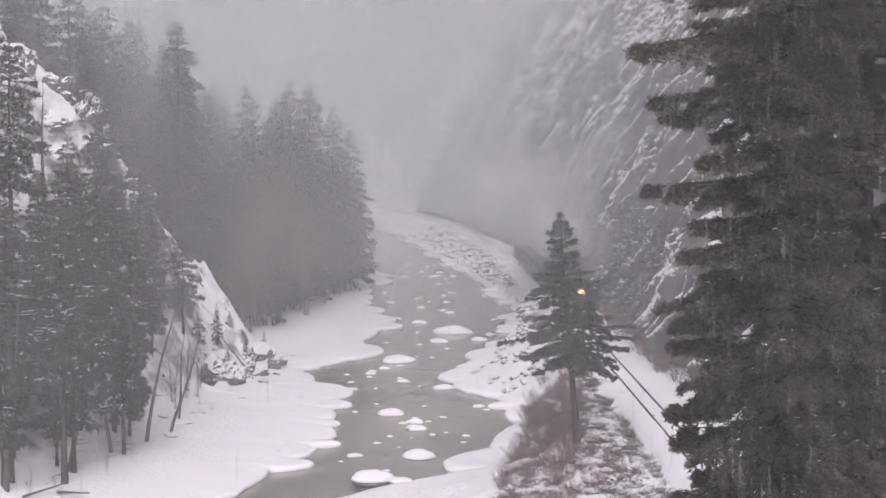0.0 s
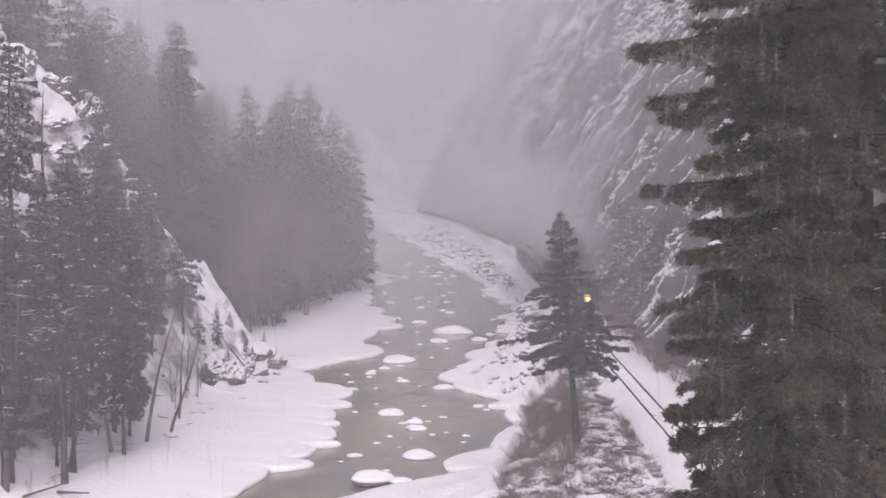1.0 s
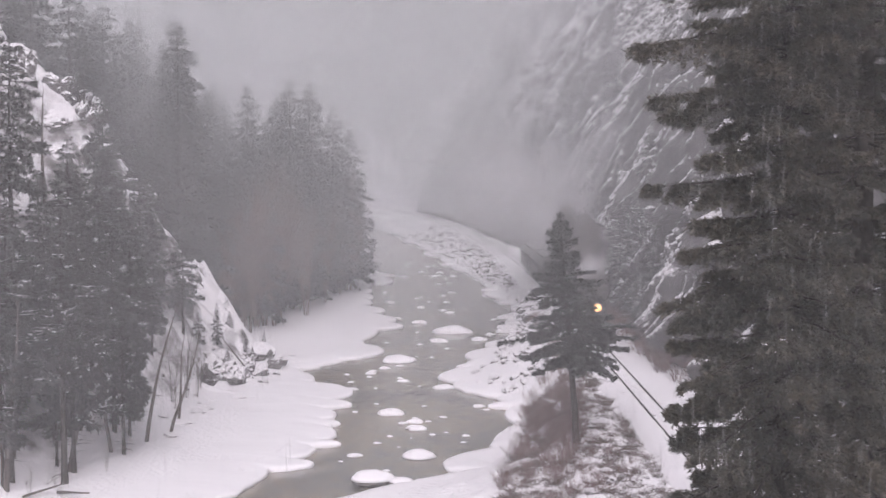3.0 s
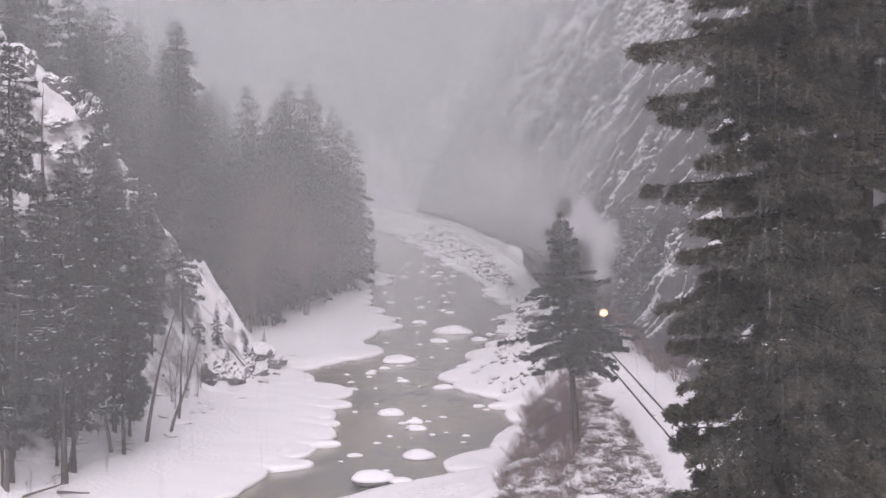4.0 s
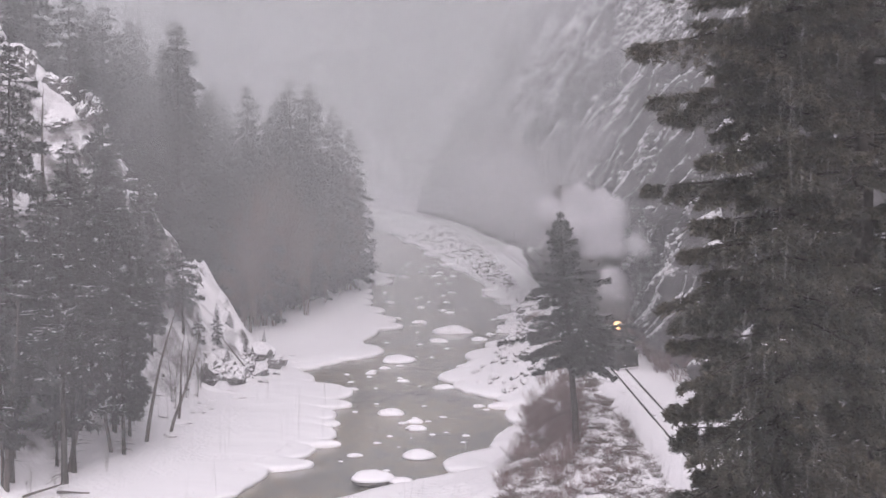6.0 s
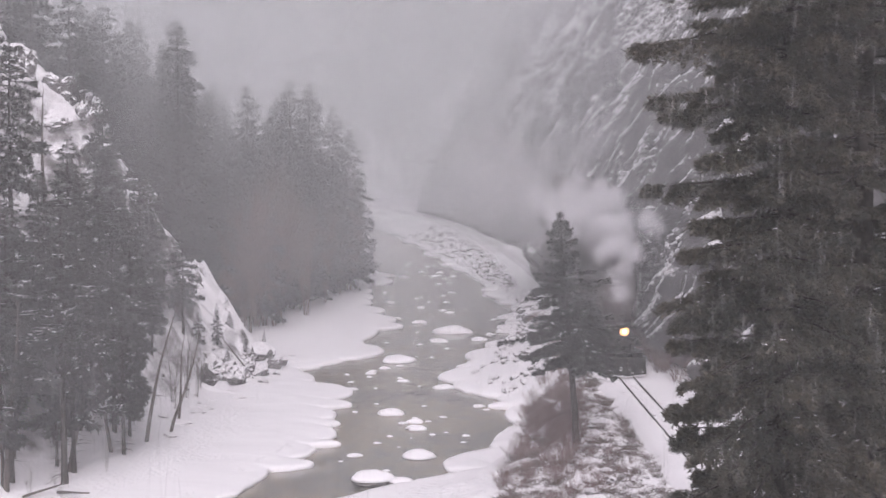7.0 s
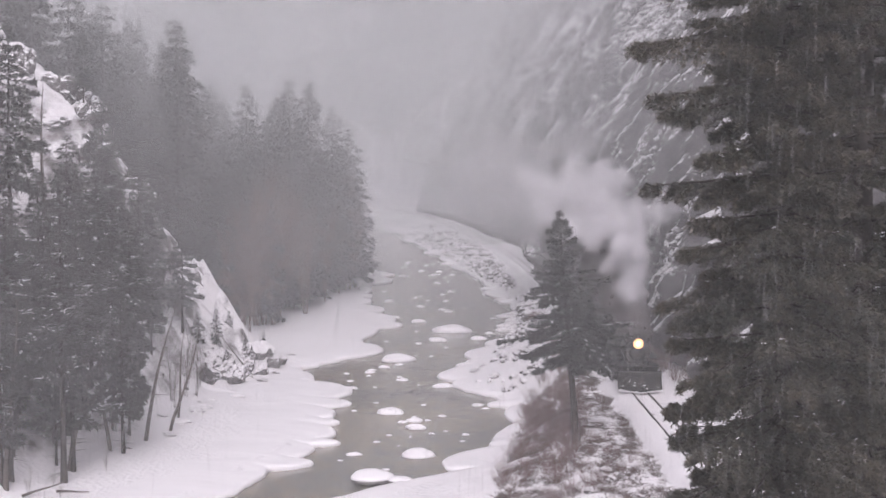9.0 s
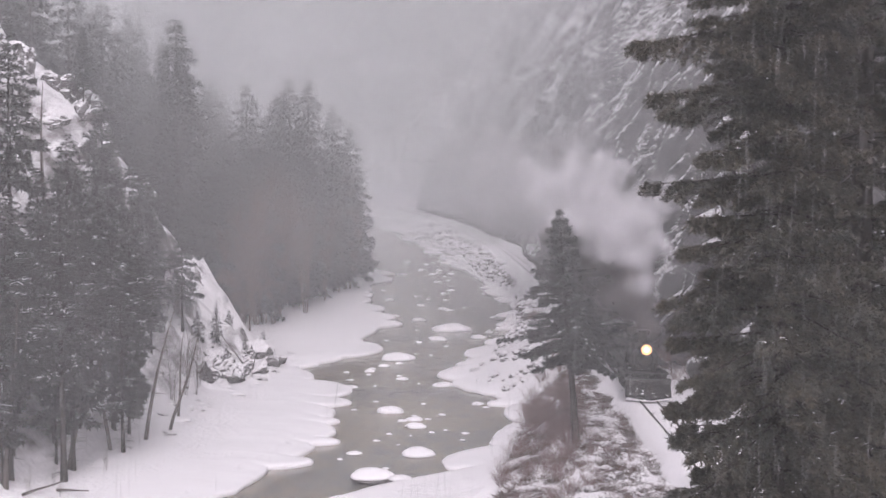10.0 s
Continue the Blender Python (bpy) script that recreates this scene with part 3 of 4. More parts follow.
# the pine stand on the near slope
for x, y, k, s in ((-24.3, 79, 0, 0.95), (-22.8, 74, 0, 0.95), (-23.6, 86, 0, 0.85), (-24.6, 61, 0, 1.0), (-23.4, 66, 1, 1.0), (-26.8, 68, 0, 0.8), (-21.8, 67.5, 1, 1.0), (-25.6, 77, 1, 0.75), (-23.8, 72.5, 1, 0.9), (-20.2, 64, 2, 0.95), (-22.5, 62.5, 0, 1.05), (-18.6, 70, 1, 0.95), (-21.5, 71, 2, 0.9), (-24, 67, 0, 0.9), (-19.4, 74.5, 1, 0.75), (-22.4, 77, 2, 0.8), (-25.2, 64, 1, 1.0),
                   (-20.4, 79, 0, 0.9), (-20.2, 74, 0, 0.9), (-21.6, 85, 1, 0.9), (-21.2, 88, 1, 0.7), (-23.5, 83, 0, 0.75), (-26.5, 72, 1, 0.6), (-22.6, 94, 1, 0.85), (-20.4, 95, 1, 0.8), (-24.2, 97, 1, 0.8),
                   (-22.2, 92, 1, 0.6), (-25, 92, 1, 0.6), (-29, 99, 1, 0.55), (-22.6, 61.6, 1, 0.8), (-21.3, 66.2, 1, 0.7)):
    plant(pines[k], x, y, turn=rw.uniform(0, 360), size=s * rw.uniform(0.92, 1.05))
# trees beyond the spur's crest
for x, y, s in ((-17.4, 97.5, 0.3), (-18.6, 99.5, 0.35), (-16.4, 100.5, 0.22), (-19.6, 97, 0.4), (-18.0, 102, 0.3), (-15.4, 104, 0.2)):
    plant(rw.choice(frosted), x, y, turn=rw.uniform(0, 360), size=s, sink=0.15)
for x, y, s in ((-41, 128, 0.8), (-46, 140, 0.9), (-44, 113, 0.75), (-52, 118, 0.8)):
    plant(rw.choice(firs), x, y, turn=rw.uniform(0, 360), size=s)


def on_cliff(y, h):
    return track_x(y) + 4.4 + 1.8 * (1 - sm(88, 125, y)) + 0.3 * h + 0.002 * h * h - 0.6


for _ in range(84):
    y, h = rw.uniform(84, 128), abs(rw.gauss(0, 3.0))
    plant(rw.choice(frosted), on_cliff(y, h) - 0.4, y, z=RAIL - 1 + h, turn=rw.uniform(0, 360), size=rw.uniform(0.3, 0.55), sink=0.4)
for _ in range(120):
    y, h = rw.uniform(110, 330), abs(rw.gauss(8, 22))
    plant(rw.choice(frosted), on_cliff(y, h), y, z=RAIL - 1 + h, turn=rw.uniform(0, 360), size=rw.uniform(0.5, 1.0), sink=0.5)


def brush(h, spread, stems, seed, mat, name="willow_bush", twigs=4, r0=0.011):
    rnd = random.Random(seed)
    lines = []
    for _ in range(stems):
        a, t = rnd.uniform(0, 6.28), rnd.uniform(0, 1) ** 0.6 * spread
        d = Vector((math.cos(a) * t, math.sin(a) * t, 1)).normalized()
        L, p = h * rnd.uniform(0.55, 1.1), Vector((math.cos(a), math.sin(a), 0)) * rnd.uniform(0, 0.25)
        pts = [(p + d * L * s + Vector((rnd.gauss(0, 0.03), rnd.gauss(0, 0.03), -0.12 * t * s * s * L)), r0 * (1.15 - s)) for s in (0, 0.35, 0.7, 1)]
        lines.append(pts)
        for _ in range(twigs):
            s = rnd.uniform(0.25, 0.9)
            q = (d + Vector((rnd.gauss(0, 0.5), rnd.gauss(0, 0.5), 0.1))).normalized()
            b = p + d * L * s
            lines.append([(b, r0 * 0.6), (b + q * L * 0.18, r0 * 0.45), (b + q * L * 0.34 + Vector((0, 0, 0.03)), r0 * 0.25)])
    me = stick_mesh("stems", lines, mat, 3)
    return new(name, me)


willows = [tagged(brush(1.9, 0.75, 30, 5 + k, TWIG, "willow_bush", 5, 0.009), "bare reddish-brown willow brush on the snowy bank", "bush", "willow brush on the bank") for k in range(4)]
saplings = [tagged(brush(4.6, 0.22, 5, 20 + k, DEAD, "bare_sapling", 9, 0.018), "thin bare leafless saplings in the snow", "sapling", "bare saplings") for k in range(3)]
for k, ob in enumerate(willows):
    x, y = 6.4 + 0.4 * k, 62 + 1.7 * k
    ob.matrix_basis = pose(x, y, land(x, y) - 0.05)
for k, (ob, x, y) in enumerate(zip(saplings, (-18.6, -18.2, -18.9), (87, 90, 84))):
    ob.matrix_basis = pose(x, y, land(x, y) - 0.05)
for _ in range(120):
    y = rw.uniform(52, 90)
    a, b = 2.0 + 0.115 * (y - 54), 6.6 + 0.07 * (y - 54)
    plant(rw.choice(willows), a + (b - a) * rw.random() ** 0.8, y, turn=rw.uniform(0, 360), size=rw.uniform(0.25, 0.7), sink=0.05)
for _ in range(36):
    y = rw.uniform(66, 84)
    plant(rw.choice(willows), rw.uniform(5.4, 8.6), y, turn=rw.uniform(0, 360), size=rw.uniform(0.5, 0.95), sink=0.05)
for _ in range(40):
    y = rw.uniform(52, 68)
    plant(rw.choice(willows), rw.uniform(6.6, 9.3), y, turn=rw.uniform(0, 360), size=rw.uniform(0.15, 0.4), sink=0.04)
for _ in range(75):
    y = rw.uniform(80, 135)
    plant(rw.choice(willows), track_x(y) + rw.uniform(2.7, 5.6), y, turn=rw.uniform(0, 360), size=rw.uniform(0.6, 1.4), sink=0.05)
for _ in range(16):
    y = rw.uniform(86, 120)
    plant(rw.choice(willows), track_x(y) - rw.uniform(2.8, 4.2), y, turn=rw.uniform(0, 360), size=rw.uniform(0.4, 0.8), sink=0.05)
for x, y, s in ((-21.2, 61.5, 0.35), (-20.4, 63, 0.3), (-22.6, 60.8, 0.4), (-19.6, 61.2, 0.25), (-18.6, 66.5, 0.3), (-18.0, 88.2, 0.7), (-18.9, 89, 0.8), (-18.4, 83, 0.6)):
    plant(rw.choice(saplings), x, y, turn=rw.uniform(0, 360), size=s)


def dry_grass(number, seed):
    """Tussocks of dead grass and litter poking through the snow of the embankment."""
    rng = random.Random(seed)
    lines = []
    while len(lines) < number:
        y = rng.uniform(50, 86)
        a, b = 2.4 + 0.115 * (y - 54), 10.6
        x = a + (b - a) * rng.random()
        if rough(x * 0.9, y * 0.5, 8.0) < rng.uniform(-0.25, 0.35):
            continue
        p = Vector((x, y, land(x, y) - 0.03))
        for _ in range(14):
            q = p + Vector((rng.gauss(0, 0.14), rng.gauss(0, 0.14), 0))
            d = Vector((rng.gauss(0, 0.8), rng.gauss(0, 0.8), rng.uniform(0.35, 1.1))) * rng.uniform(0.14, 0.36)
            lines.append([(q, 0.011), (q + d * 0.6, 0.009), (q + d + Vector((0, 0, -0.06)), 0.004)])
    return tagged(new("dry_grass", stick_mesh("dry_grass", lines, LITTER, 3)), "dead brown grass and litter poking through thin snow", "grass", kind="stuff")


dry_grass(26000, 6)
# pale leafless trees before the dark forest front
birches = [tagged(brush(14.0, 0.2, 4, 50 + k, PALE, "bare_tree", 34, 0.07), "pale leafless tree before the dark forest front", "tree", "bare trees") for k in range(3)]
for ob, x, y in zip(birches, (-15.6, -17.8, -19.4), (138, 128, 121)):
    ob.matrix_basis = pose(x, y, land(x, y) - 0.1)
for _ in range(24):
    y = rw.uniform(116, 176)
    x = hill_foot(y) + rw.uniform(-0.8, 1.6)
    plant(rw.choice(birches), x, y, turn=rw.uniform(0, 360), size=rw.uniform(0.4, 1.1))


def snag(name, h, seed, limbs, lean, reach=1.2):
    """A dead or leafless trunk with a few bare limbs."""
    rnd = random.Random(seed)
    top = Vector((lean * h, 0, h))
    trunk = [(top * t + Vector((0.12 * math.sin(5 * t + seed), 0.1 * math.cos(4 * t + seed), -0.4 * (t == 0))), (0.012 * h + 0.02) * (1 - t) ** 0.8 + 0.01) for t in np.linspace(0, 1, 9)]
    tree = new(name)
    part("trunk", stick_mesh("trunk", [trunk], DEAD, 8), tree)
    for _ in range(limbs):
        t, a = rnd.uniform(0.3, 0.97), rnd.uniform(0, 6.28)
        L = reach * rnd.uniform(0.4, 1.1) * (1.25 - t)
        d = Vector((math.cos(a), math.sin(a), rnd.uniform(-0.2, 0.5)))
        line = [(top * t + d * L * q + Vector((0, 0, -0.12 * L * q * q)), 0.026 * (1.1 - q)) for q in (0, 0.33, 0.66, 1)]
        part("limb", stick_mesh("limb", [line], DEAD, 4), tree)
    return tree


for h, seed, limbs, lean, reach, x, y in ((12, 1, 22, 0.02, 1.6, -27.6, 84), (9, 2, 14, 0.25, 1.4, -18.3, 73.5), (8, 3, 12, -0.12, 1.6, -19.4, 70.5), (11, 4, 18, 0.06, 2.2, -22.3, 61.5),
                                          (7, 5, 10, 0.3, 1.0, -17.2, 76), (10, 6, 16, 0.16, 2.0, -20.6, 66), (6, 7, 8, 0.12, 1.0, -17.5, 79), (13, 8, 20, -0.04, 2.4, -23.2, 64.5)):
    ob = tagged(snag("bare_tree", h, seed, limbs, lean, reach), "bare leafless leaning tree at the snowy slope foot", "tree", "bare trees")
    ob.matrix_basis = pose(x, y, land(x, y) - 0.1)
for length, x, y, rz, tilt in ((2.6, -20.0, 62.2, -35, 8), (2.2, -21.4, 61, 30, 12), (4.2, -15.4, 97.6, 180, 52)):
    line = [(Vector((length * q, 0.05 * math.sin(6 * q), 0)), 0.075 * (1.1 - 0.7 * q)) for q in np.linspace(0, 1, 7)]
    ob = tagged(new("fallen_log", stick_mesh("fallen_log", [line], DEAD, 8)), "weathered fallen tree trunk lying in snow", "log")
    ob.matrix_basis = pose(x, y, land(x, y) + 0.08, 0, -tilt, rz)


# ---- stones in the river, with their caps of snow ----
def lump(seed, flat, rough_by, cut=-1.0, fine=3):
    bm = bmesh.new()
    bmesh.ops.create_icosphere(bm, subdivisions=fine, radius=1)
    for v in bm.verts:
        n = noise.fractal(v.co * 1.1 + Vector((seed * 7.3, 0, 0)), 0.9, 2.0, 4)
        v.co *= 1 + rough_by * n
        v.co.z *= flat
        if v.co.z < cut:
            v.co.z = cut
    return bm


stone_kinds = []
for k in range(4):
    stone = new("snow_capped_boulder")
    part("rock", bm_mesh("rock", lump(k + 1, 0.34, 0.35), BOULDER, smooth=False), stone)
    bm = lump(k + 1, 0.4, 0.22, cut=-0.02)
    part("snow_cap", bm_mesh("snow_cap", bm, SNOW, smooth=True), stone, "rounded cap of snow", at=pose(0, 0, 0.1))
    tagged(stone, "river boulder under a rounded cap of snow", "boulder", "boulders in the river")
    stone_kinds.append(stone)
placed = [0]


def stone_at(x, y, size, z=0.0):
    k = placed[0]
    m = pose(x, y, z - 0.06 * size, 0, 0, (k * 67) % 40 - 20 + 180 * (k % 2)) @ Matrix.Diagonal((size, size * 0.85, size * 0.9, 1))
    if k < 4:
        stone_kinds[k].matrix_basis = m
    else:
        copy_thing(stone_kinds[k % 4], m)
    placed[0] += 1


for x, y, w in ((-3.75, 86.3, 1.3), (-1.8, 81.1, 0.95), (-1.95, 83.4, 0.8), (-1.45, 73.2, 1.35), (-5.4, 73.5, 0.62), (-3.5, 78.9, 0.42), (-3.3, 99.7, 1.15), (-4.0, 110, 2.0),
                (1.0, 130, 2.7), (-0.5, 123, 1.8), (0.8, 148, 1.3), (-2.7, 138, 1.1), (-0.7, 79.4, 0.3), (-3.3, 69.8, 0.42), (1.3, 77.2, 0.4), (-4.9, 61.5, 1.9), (0.1, 96.7, 1.1), (-5.4, 96.5, 0.3), (-1.9, 97.5, 0.3),
                (3.7, 124, 1.1), (6.6, 116, 1.6), (-8.6, 118, 0.75), (3.5, 73, 0.75)):
    stone_at(x, y, w * 0.78)
stone_at(-3.9, 66.7, 1.2, z=0.3)
stone_at(-2.3, 66.2, 0.7, z=0.3)
for _ in range(70):
    y = 70 + 160 * rw.random() ** 1.3
    a, b = shore_left(y) + 1.5, shore_right(y) - 1.0
    stone_at(rw.uniform(a, b), y, rw.uniform(0.16, 0.42) * (1 + (y - 70) / 110))
bare_kinds = [tagged(new("boulder", bm_mesh("boulder", lump(11 + k, 0.7, 0.36, fine=4), RUBBLE, smooth=False)), "dark angular embankment boulder dusted with snow", "boulder", "boulders on the banks") for k in range(3)]
for k, ob in enumerate(bare_kinds):
    y = 112.0 + 9 * k
    ob.matrix_basis = pose(track_x(y) - 3.4, y, land(track_x(y) - 3.4, y) + 0.1)


def boulder_at(x, y, size, sink=0.1, tilt=0.0):
    copy_thing(bare_kinds[int(rw.random() * 3)], pose(x, y, land(x, y) - sink * size, rw.uniform(-25, 25), tilt, rw.uniform(0, 360)) @ Matrix.Diagonal((size, size * rw.uniform(0.7, 1.2), size * rw.uniform(0.7, 1.3), 1)))


for _ in range(160):
    y = 96 + 230 * rw.random() ** 1.3
    a, b = shore_right(y), track_x(y) - 2.6
    boulder_at(a + (b - a) * rw.uniform(-0.1, 0.95), y, rw.uniform(0.15, 0.55) * (0.7 + y / 350))


def rubble(number, seed):
    """Small broken stones, too many to tell apart, over the embankment between river and railway."""
    rng = np.random.default_rng(seed)
    bm = lump(14, 0.75, 0.45, fine=2)
    base = np.array([v.co[:] for v in bm.verts])
    tris = np.array([[v.index for v in f.verts] for f in bm.faces])
    bm.free()
    verts, faces = [], []
    for k in range(number):
        y = 92 + 200 * rng.random() ** 1.4
        a, b = shore_right(y), track_x(y) - 2.4
        x = a + (b - a) * rng.uniform(0.0, 1.0)
        size = rng.uniform(0.12, 0.4) * (0.7 + y / 300)
        c, d = math.cos(k * 1.7), math.sin(k * 1.7)
        p = base @ np.array([[c, d, 0], [-d, c, 0], [0, 0, 1]]) * (size * rng.uniform(0.8, 1.3, 3)) + (x, y, land(x, y) + 0.05)
        faces.append(tris + len(base) * k)
        verts.append(p)
    me = mesh("rubble", np.concatenate(verts).tolist(), np.concatenate(faces).tolist(), RUBBLE, smooth=False)
    return tagged(new("rubble", me), "small broken stones dusted with snow on the embankment", "rubble", kind="stuff")


rubble(480, 5)
# crags on the near spur
for x, y, s in ((-16.9, 95.5, 1.7), (-15.9, 99, 1.5), (-17.6, 98, 2.1), (-15.0, 102.5, 1.3), (-14.6, 104.5, 1.1), (-18.4, 94, 1.4), (-16.2, 102.5, 1.8), (-18.4, 96, 1.2), (-26, 104, 1.4), (-29, 102, 1.1), (-32, 103, 1.3),
                (-17.5, 94.2, 1.35), (-17.1, 95.8, 1.0), (-16.5, 97.3, 0.9), (-18.0, 92.8, 0.8), (-34, 98, 1.2), (-30.5, 96, 1.0), (-36, 104, 1.3), (-17, 92, 0.8), (-27.5, 97, 1.6)):
    boulder_at(x, y, s, 0.2, 40)
crag_kinds = [tagged(new("crag", bm_mesh("crag", lump(21 + k, 0.9, 0.55, fine=4), CRAG, smooth=False)), "dark bare crag breaking out of the snow slope", "rock", "crags on the spur") for k in range(3)]
for k, (x, y, s) in enumerate(((-17.3, 94.6, 1.25), (-16.9, 96.4, 1.0), (-16.4, 98.4, 1.2), (-17.9, 92.4, 0.7), (-16.0, 100.6, 1.0), (-31.5, 101, 1.4), (-28.8, 100, 1.0), (-34.5, 100.5, 1.5))):
    at = pose(x, y, land(x, y) - 0.1 * s, 15 * (k % 3) - 15, 32, 70 * k) @ Matrix.Diagonal((s, 0.8 * s, 1.25 * s, 1))
    if k < 3:
        crag_kinds[k].matrix_basis = at
    else:
        copy_thing(crag_kinds[k % 3], at)
for _ in range(26):
    y = rw.uniform(62, 110)
    boulder_at(hill_foot(y) + rw.uniform(-4, 2.0), y, rw.uniform(0.15, 0.5))
for _ in range(70):
    y = rw.uniform(52, 74)
    boulder_at(rw.uniform(6.2, 9.6), y, rw.uniform(0.1, 0.34))
# rubble on the railway embankment upstream
for _ in range(70):
    y = rw.uniform(104, 330)
    a, b = shore_right(y), track_x(y) - 2.6
    x = a + (b - a) * rw.uniform(0.0, 0.9)
    stone_at(x, y, rw.uniform(0.3, 0.85) * (0.8 + y / 400), z=land(x, y) + 0.05)
for _ in range(40):
    y = rw.uniform(66, 118)
    x = hill_foot(y) + rw.uniform(-3.5, 2.5)
    stone_at(x, y, rw.uniform(0.2, 0.7), z=land(x, y))


# ---- the steam train: front at y = 0, top of rail at z = 0, running towards -y ----
def wheel_mesh(name, r, w, spokes, mat):
    bm = bmesh.new()
    for a, b, rr in ((-w / 2, w / 2, r), (w / 2, w / 2 + 0.03, r + 0.03)):
        tube(bm, (a, 0, 0), (b, 0, 0), rr, seg=24)
    tube(bm, (-w / 2 - 0.04, 0, 0), (-w / 2, 0, 0), r * 0.22, seg=12)
    for k in range(spokes):
        t = Matrix.Rotation(2 * math.pi * k / spokes, 4, "X")
        box(bm, 0, 0, 0, w + 0.05, 0.05, r * 1.7, t)
    return bm_mesh(name, bm, mat)


WHEELS = []


def add_wheels(parent, rows, r, gauge=0.46, spokes=5):
    data = wheel_mesh("wheel", r, 0.11, spokes, IRON)
    for y in rows:
        for s in (-1, 1):
            w = part("wheel", data, parent, at=pose(s * gauge, y, r, 0, 0, 0))
            WHEELS.append((w, s * gauge, y, r))


def locomotive():
    loco = tagged(new("steam_locomotive"), "black narrow-gauge steam locomotive with snowy plough and lit headlight", "locomotive")

    def bit(name, build, mat=IRON, bevel=0.015, label="", parent=loco, smooth=False):
        bm = bmesh.new()
        build(bm)
        return part(name, bm_mesh(name, bm, mat, bevel, smooth), parent, label)

    # wedge plough: curved mouldboard in two halves meeting at the nose
    def plough(bm):
        prev = None
        for k in range(9):
            v = k / 8
            z, back = 0.08 + 1.0 * v, 0.45 * math.sin(v * 1.5)
            ring = [bm.verts.new((x, back + 0.55 * abs(x) / 1.35 + 0.0, z + 0.06 * abs(x))) for x in (-1.38, -0.9, -0.45, 0, 0.45, 0.9, 1.38)]
            if prev:
                for a in range(6):
                    bm.faces.new((prev[a], prev[a + 1], ring[a + 1], ring[a]))
            prev = ring
        bmesh.ops.solidify(bm, geom=bm.faces[:], thickness=0.05)
    bit("plough", plough, bevel=0, label="snow-dusted steel plough")
    bit("plough_lip", lambda bm: [tube(bm, (s * 1.38, 0.5, 0.1), (0, -0.05, 0.06), 0.035, seg=8) for s in (-1, 1)], SNOW, 0, "snow-caked lower lip of the plough")

    def caked(bm):
        r5 = random.Random(8)
        for _ in range(12):
            x = r5.uniform(-1.25, 1.25)
            v = r5.uniform(0.0, 0.75) ** 1.6
            m = Matrix.Translation((x, 0.42 * abs(x) + 0.42 * math.sin(v * 1.5) - 0.04, 0.1 + v)) @ Matrix.Diagonal((r5.uniform(0.04, 0.16), 0.04, r5.uniform(0.015, 0.05), 1))
            bmesh.ops.create_icosphere(bm, subdivisions=1, radius=1, matrix=m)
    bit("caked_snow", caked, SNOW, 0, "snow caked on the plough", smooth=True)
    bit("pilot_beam", lambda bm: box(bm, 0, 0.95, 1.08, 2.75, 0.35, 0.3))
    bit("coupler", lambda bm: (box(bm, 0, 0.55, 0.78, 0.22, 0.5, 0.24), box(bm, 0.06, 0.3, 0.78, 0.16, 0.16, 0.3)), STEEL)
    bit("running_deck", lambda bm: (box(bm, 0, 1.7, 1.5, 2.6, 1.3, 0.06), box(bm, -1.15, 6, 1.85, 0.5, 7.6, 0.06), box(bm, 1.15, 6, 1.85, 0.5, 7.6, 0.06)))
    bit("smokebox", lambda bm: tube(bm, (0, 2.0, 2.25), (0, 3.9, 2.25), 0.88, seg=40), bevel=0.03, smooth=False)
    bit("boiler", lambda bm: (tube(bm, (0, 3.9, 2.25), (0, 8.6, 2.3), 0.84, 0.95, seg=40), [tube(bm, (0, y, 2.26), (0, y + 0.07, 2.26), 0.9 + 0.012 * (y - 4), seg=40) for y in (4.0, 5.3, 6.6, 7.9)]), bevel=0)
    door = bit("smokebox_door", lambda bm: (tube(bm, (0, 2.02, 2.25), (0, 1.93, 2.25), 0.8, 0.72, seg=36), tube(bm, (0, 1.93, 2.25), (0, 1.86, 2.25), 0.5, 0.4, seg=30)), bevel=0)
    bit("door_clamp", lambda bm: [box(bm, 0.76 * math.cos(a), 1.93, 2.25 + 0.76 * math.sin(a), 0.07, 0.06, 0.07) for a in np.linspace(0, 6.28, 17)], STEEL, 0, parent=door)
    bit("number_plate", lambda bm: tube(bm, (0, 1.87, 2.2), (0, 1.83, 2.2), 0.2, seg=24), STEEL, 0, parent=door)
    lampcase = bit("headlight", lambda bm: (tube(bm, (0, 1.5, 2.9), (0, 2.05, 2.9), 0.33, seg=24), box(bm, 0, 1.85, 2.62, 0.3, 0.4, 0.06), tube(bm, (0, 1.78, 3.1), (0, 1.78, 3.2), 0.06, seg=10)), bevel=0)
    bit("lens", lambda bm: tube(bm, (0, 1.5, 2.9), (0, 1.46, 2.9), 0.17, 0.15, seg=24), GLOW, 0, "glowing amber headlight lens", parent=lampcase)
    # added emitting ring: the orange bloom round the lens, built as a disc
    bit("reflector", lambda bm: tube(bm, (0, 1.495, 2.9), (0, 1.48, 2.9), 0.32, 0.3, seg=24), HALO, 0, "amber glowing ring in place of the headlight halo", parent=lampcase)
    bit("marker_lamp", lambda bm: [(tube(bm, (s * 0.72, 1.95, 2.95), (s * 0.72, 1.95, 3.2), 0.08, seg=12)) for s in (-1, 1)], STEEL, 0)
    bit("smokestack", lambda bm: (tube(bm, (0, 2.95, 3.0), (0, 2.95, 3.85), 0.26, 0.24, seg=24), tube(bm, (0, 2.95, 3.8), (0, 2.95, 3.9), 0.31, seg=24), tube(bm, (0, 2.95, 3.0), (0, 2.95, 3.2), 0.42, 0.27, seg=24)), bevel=0)
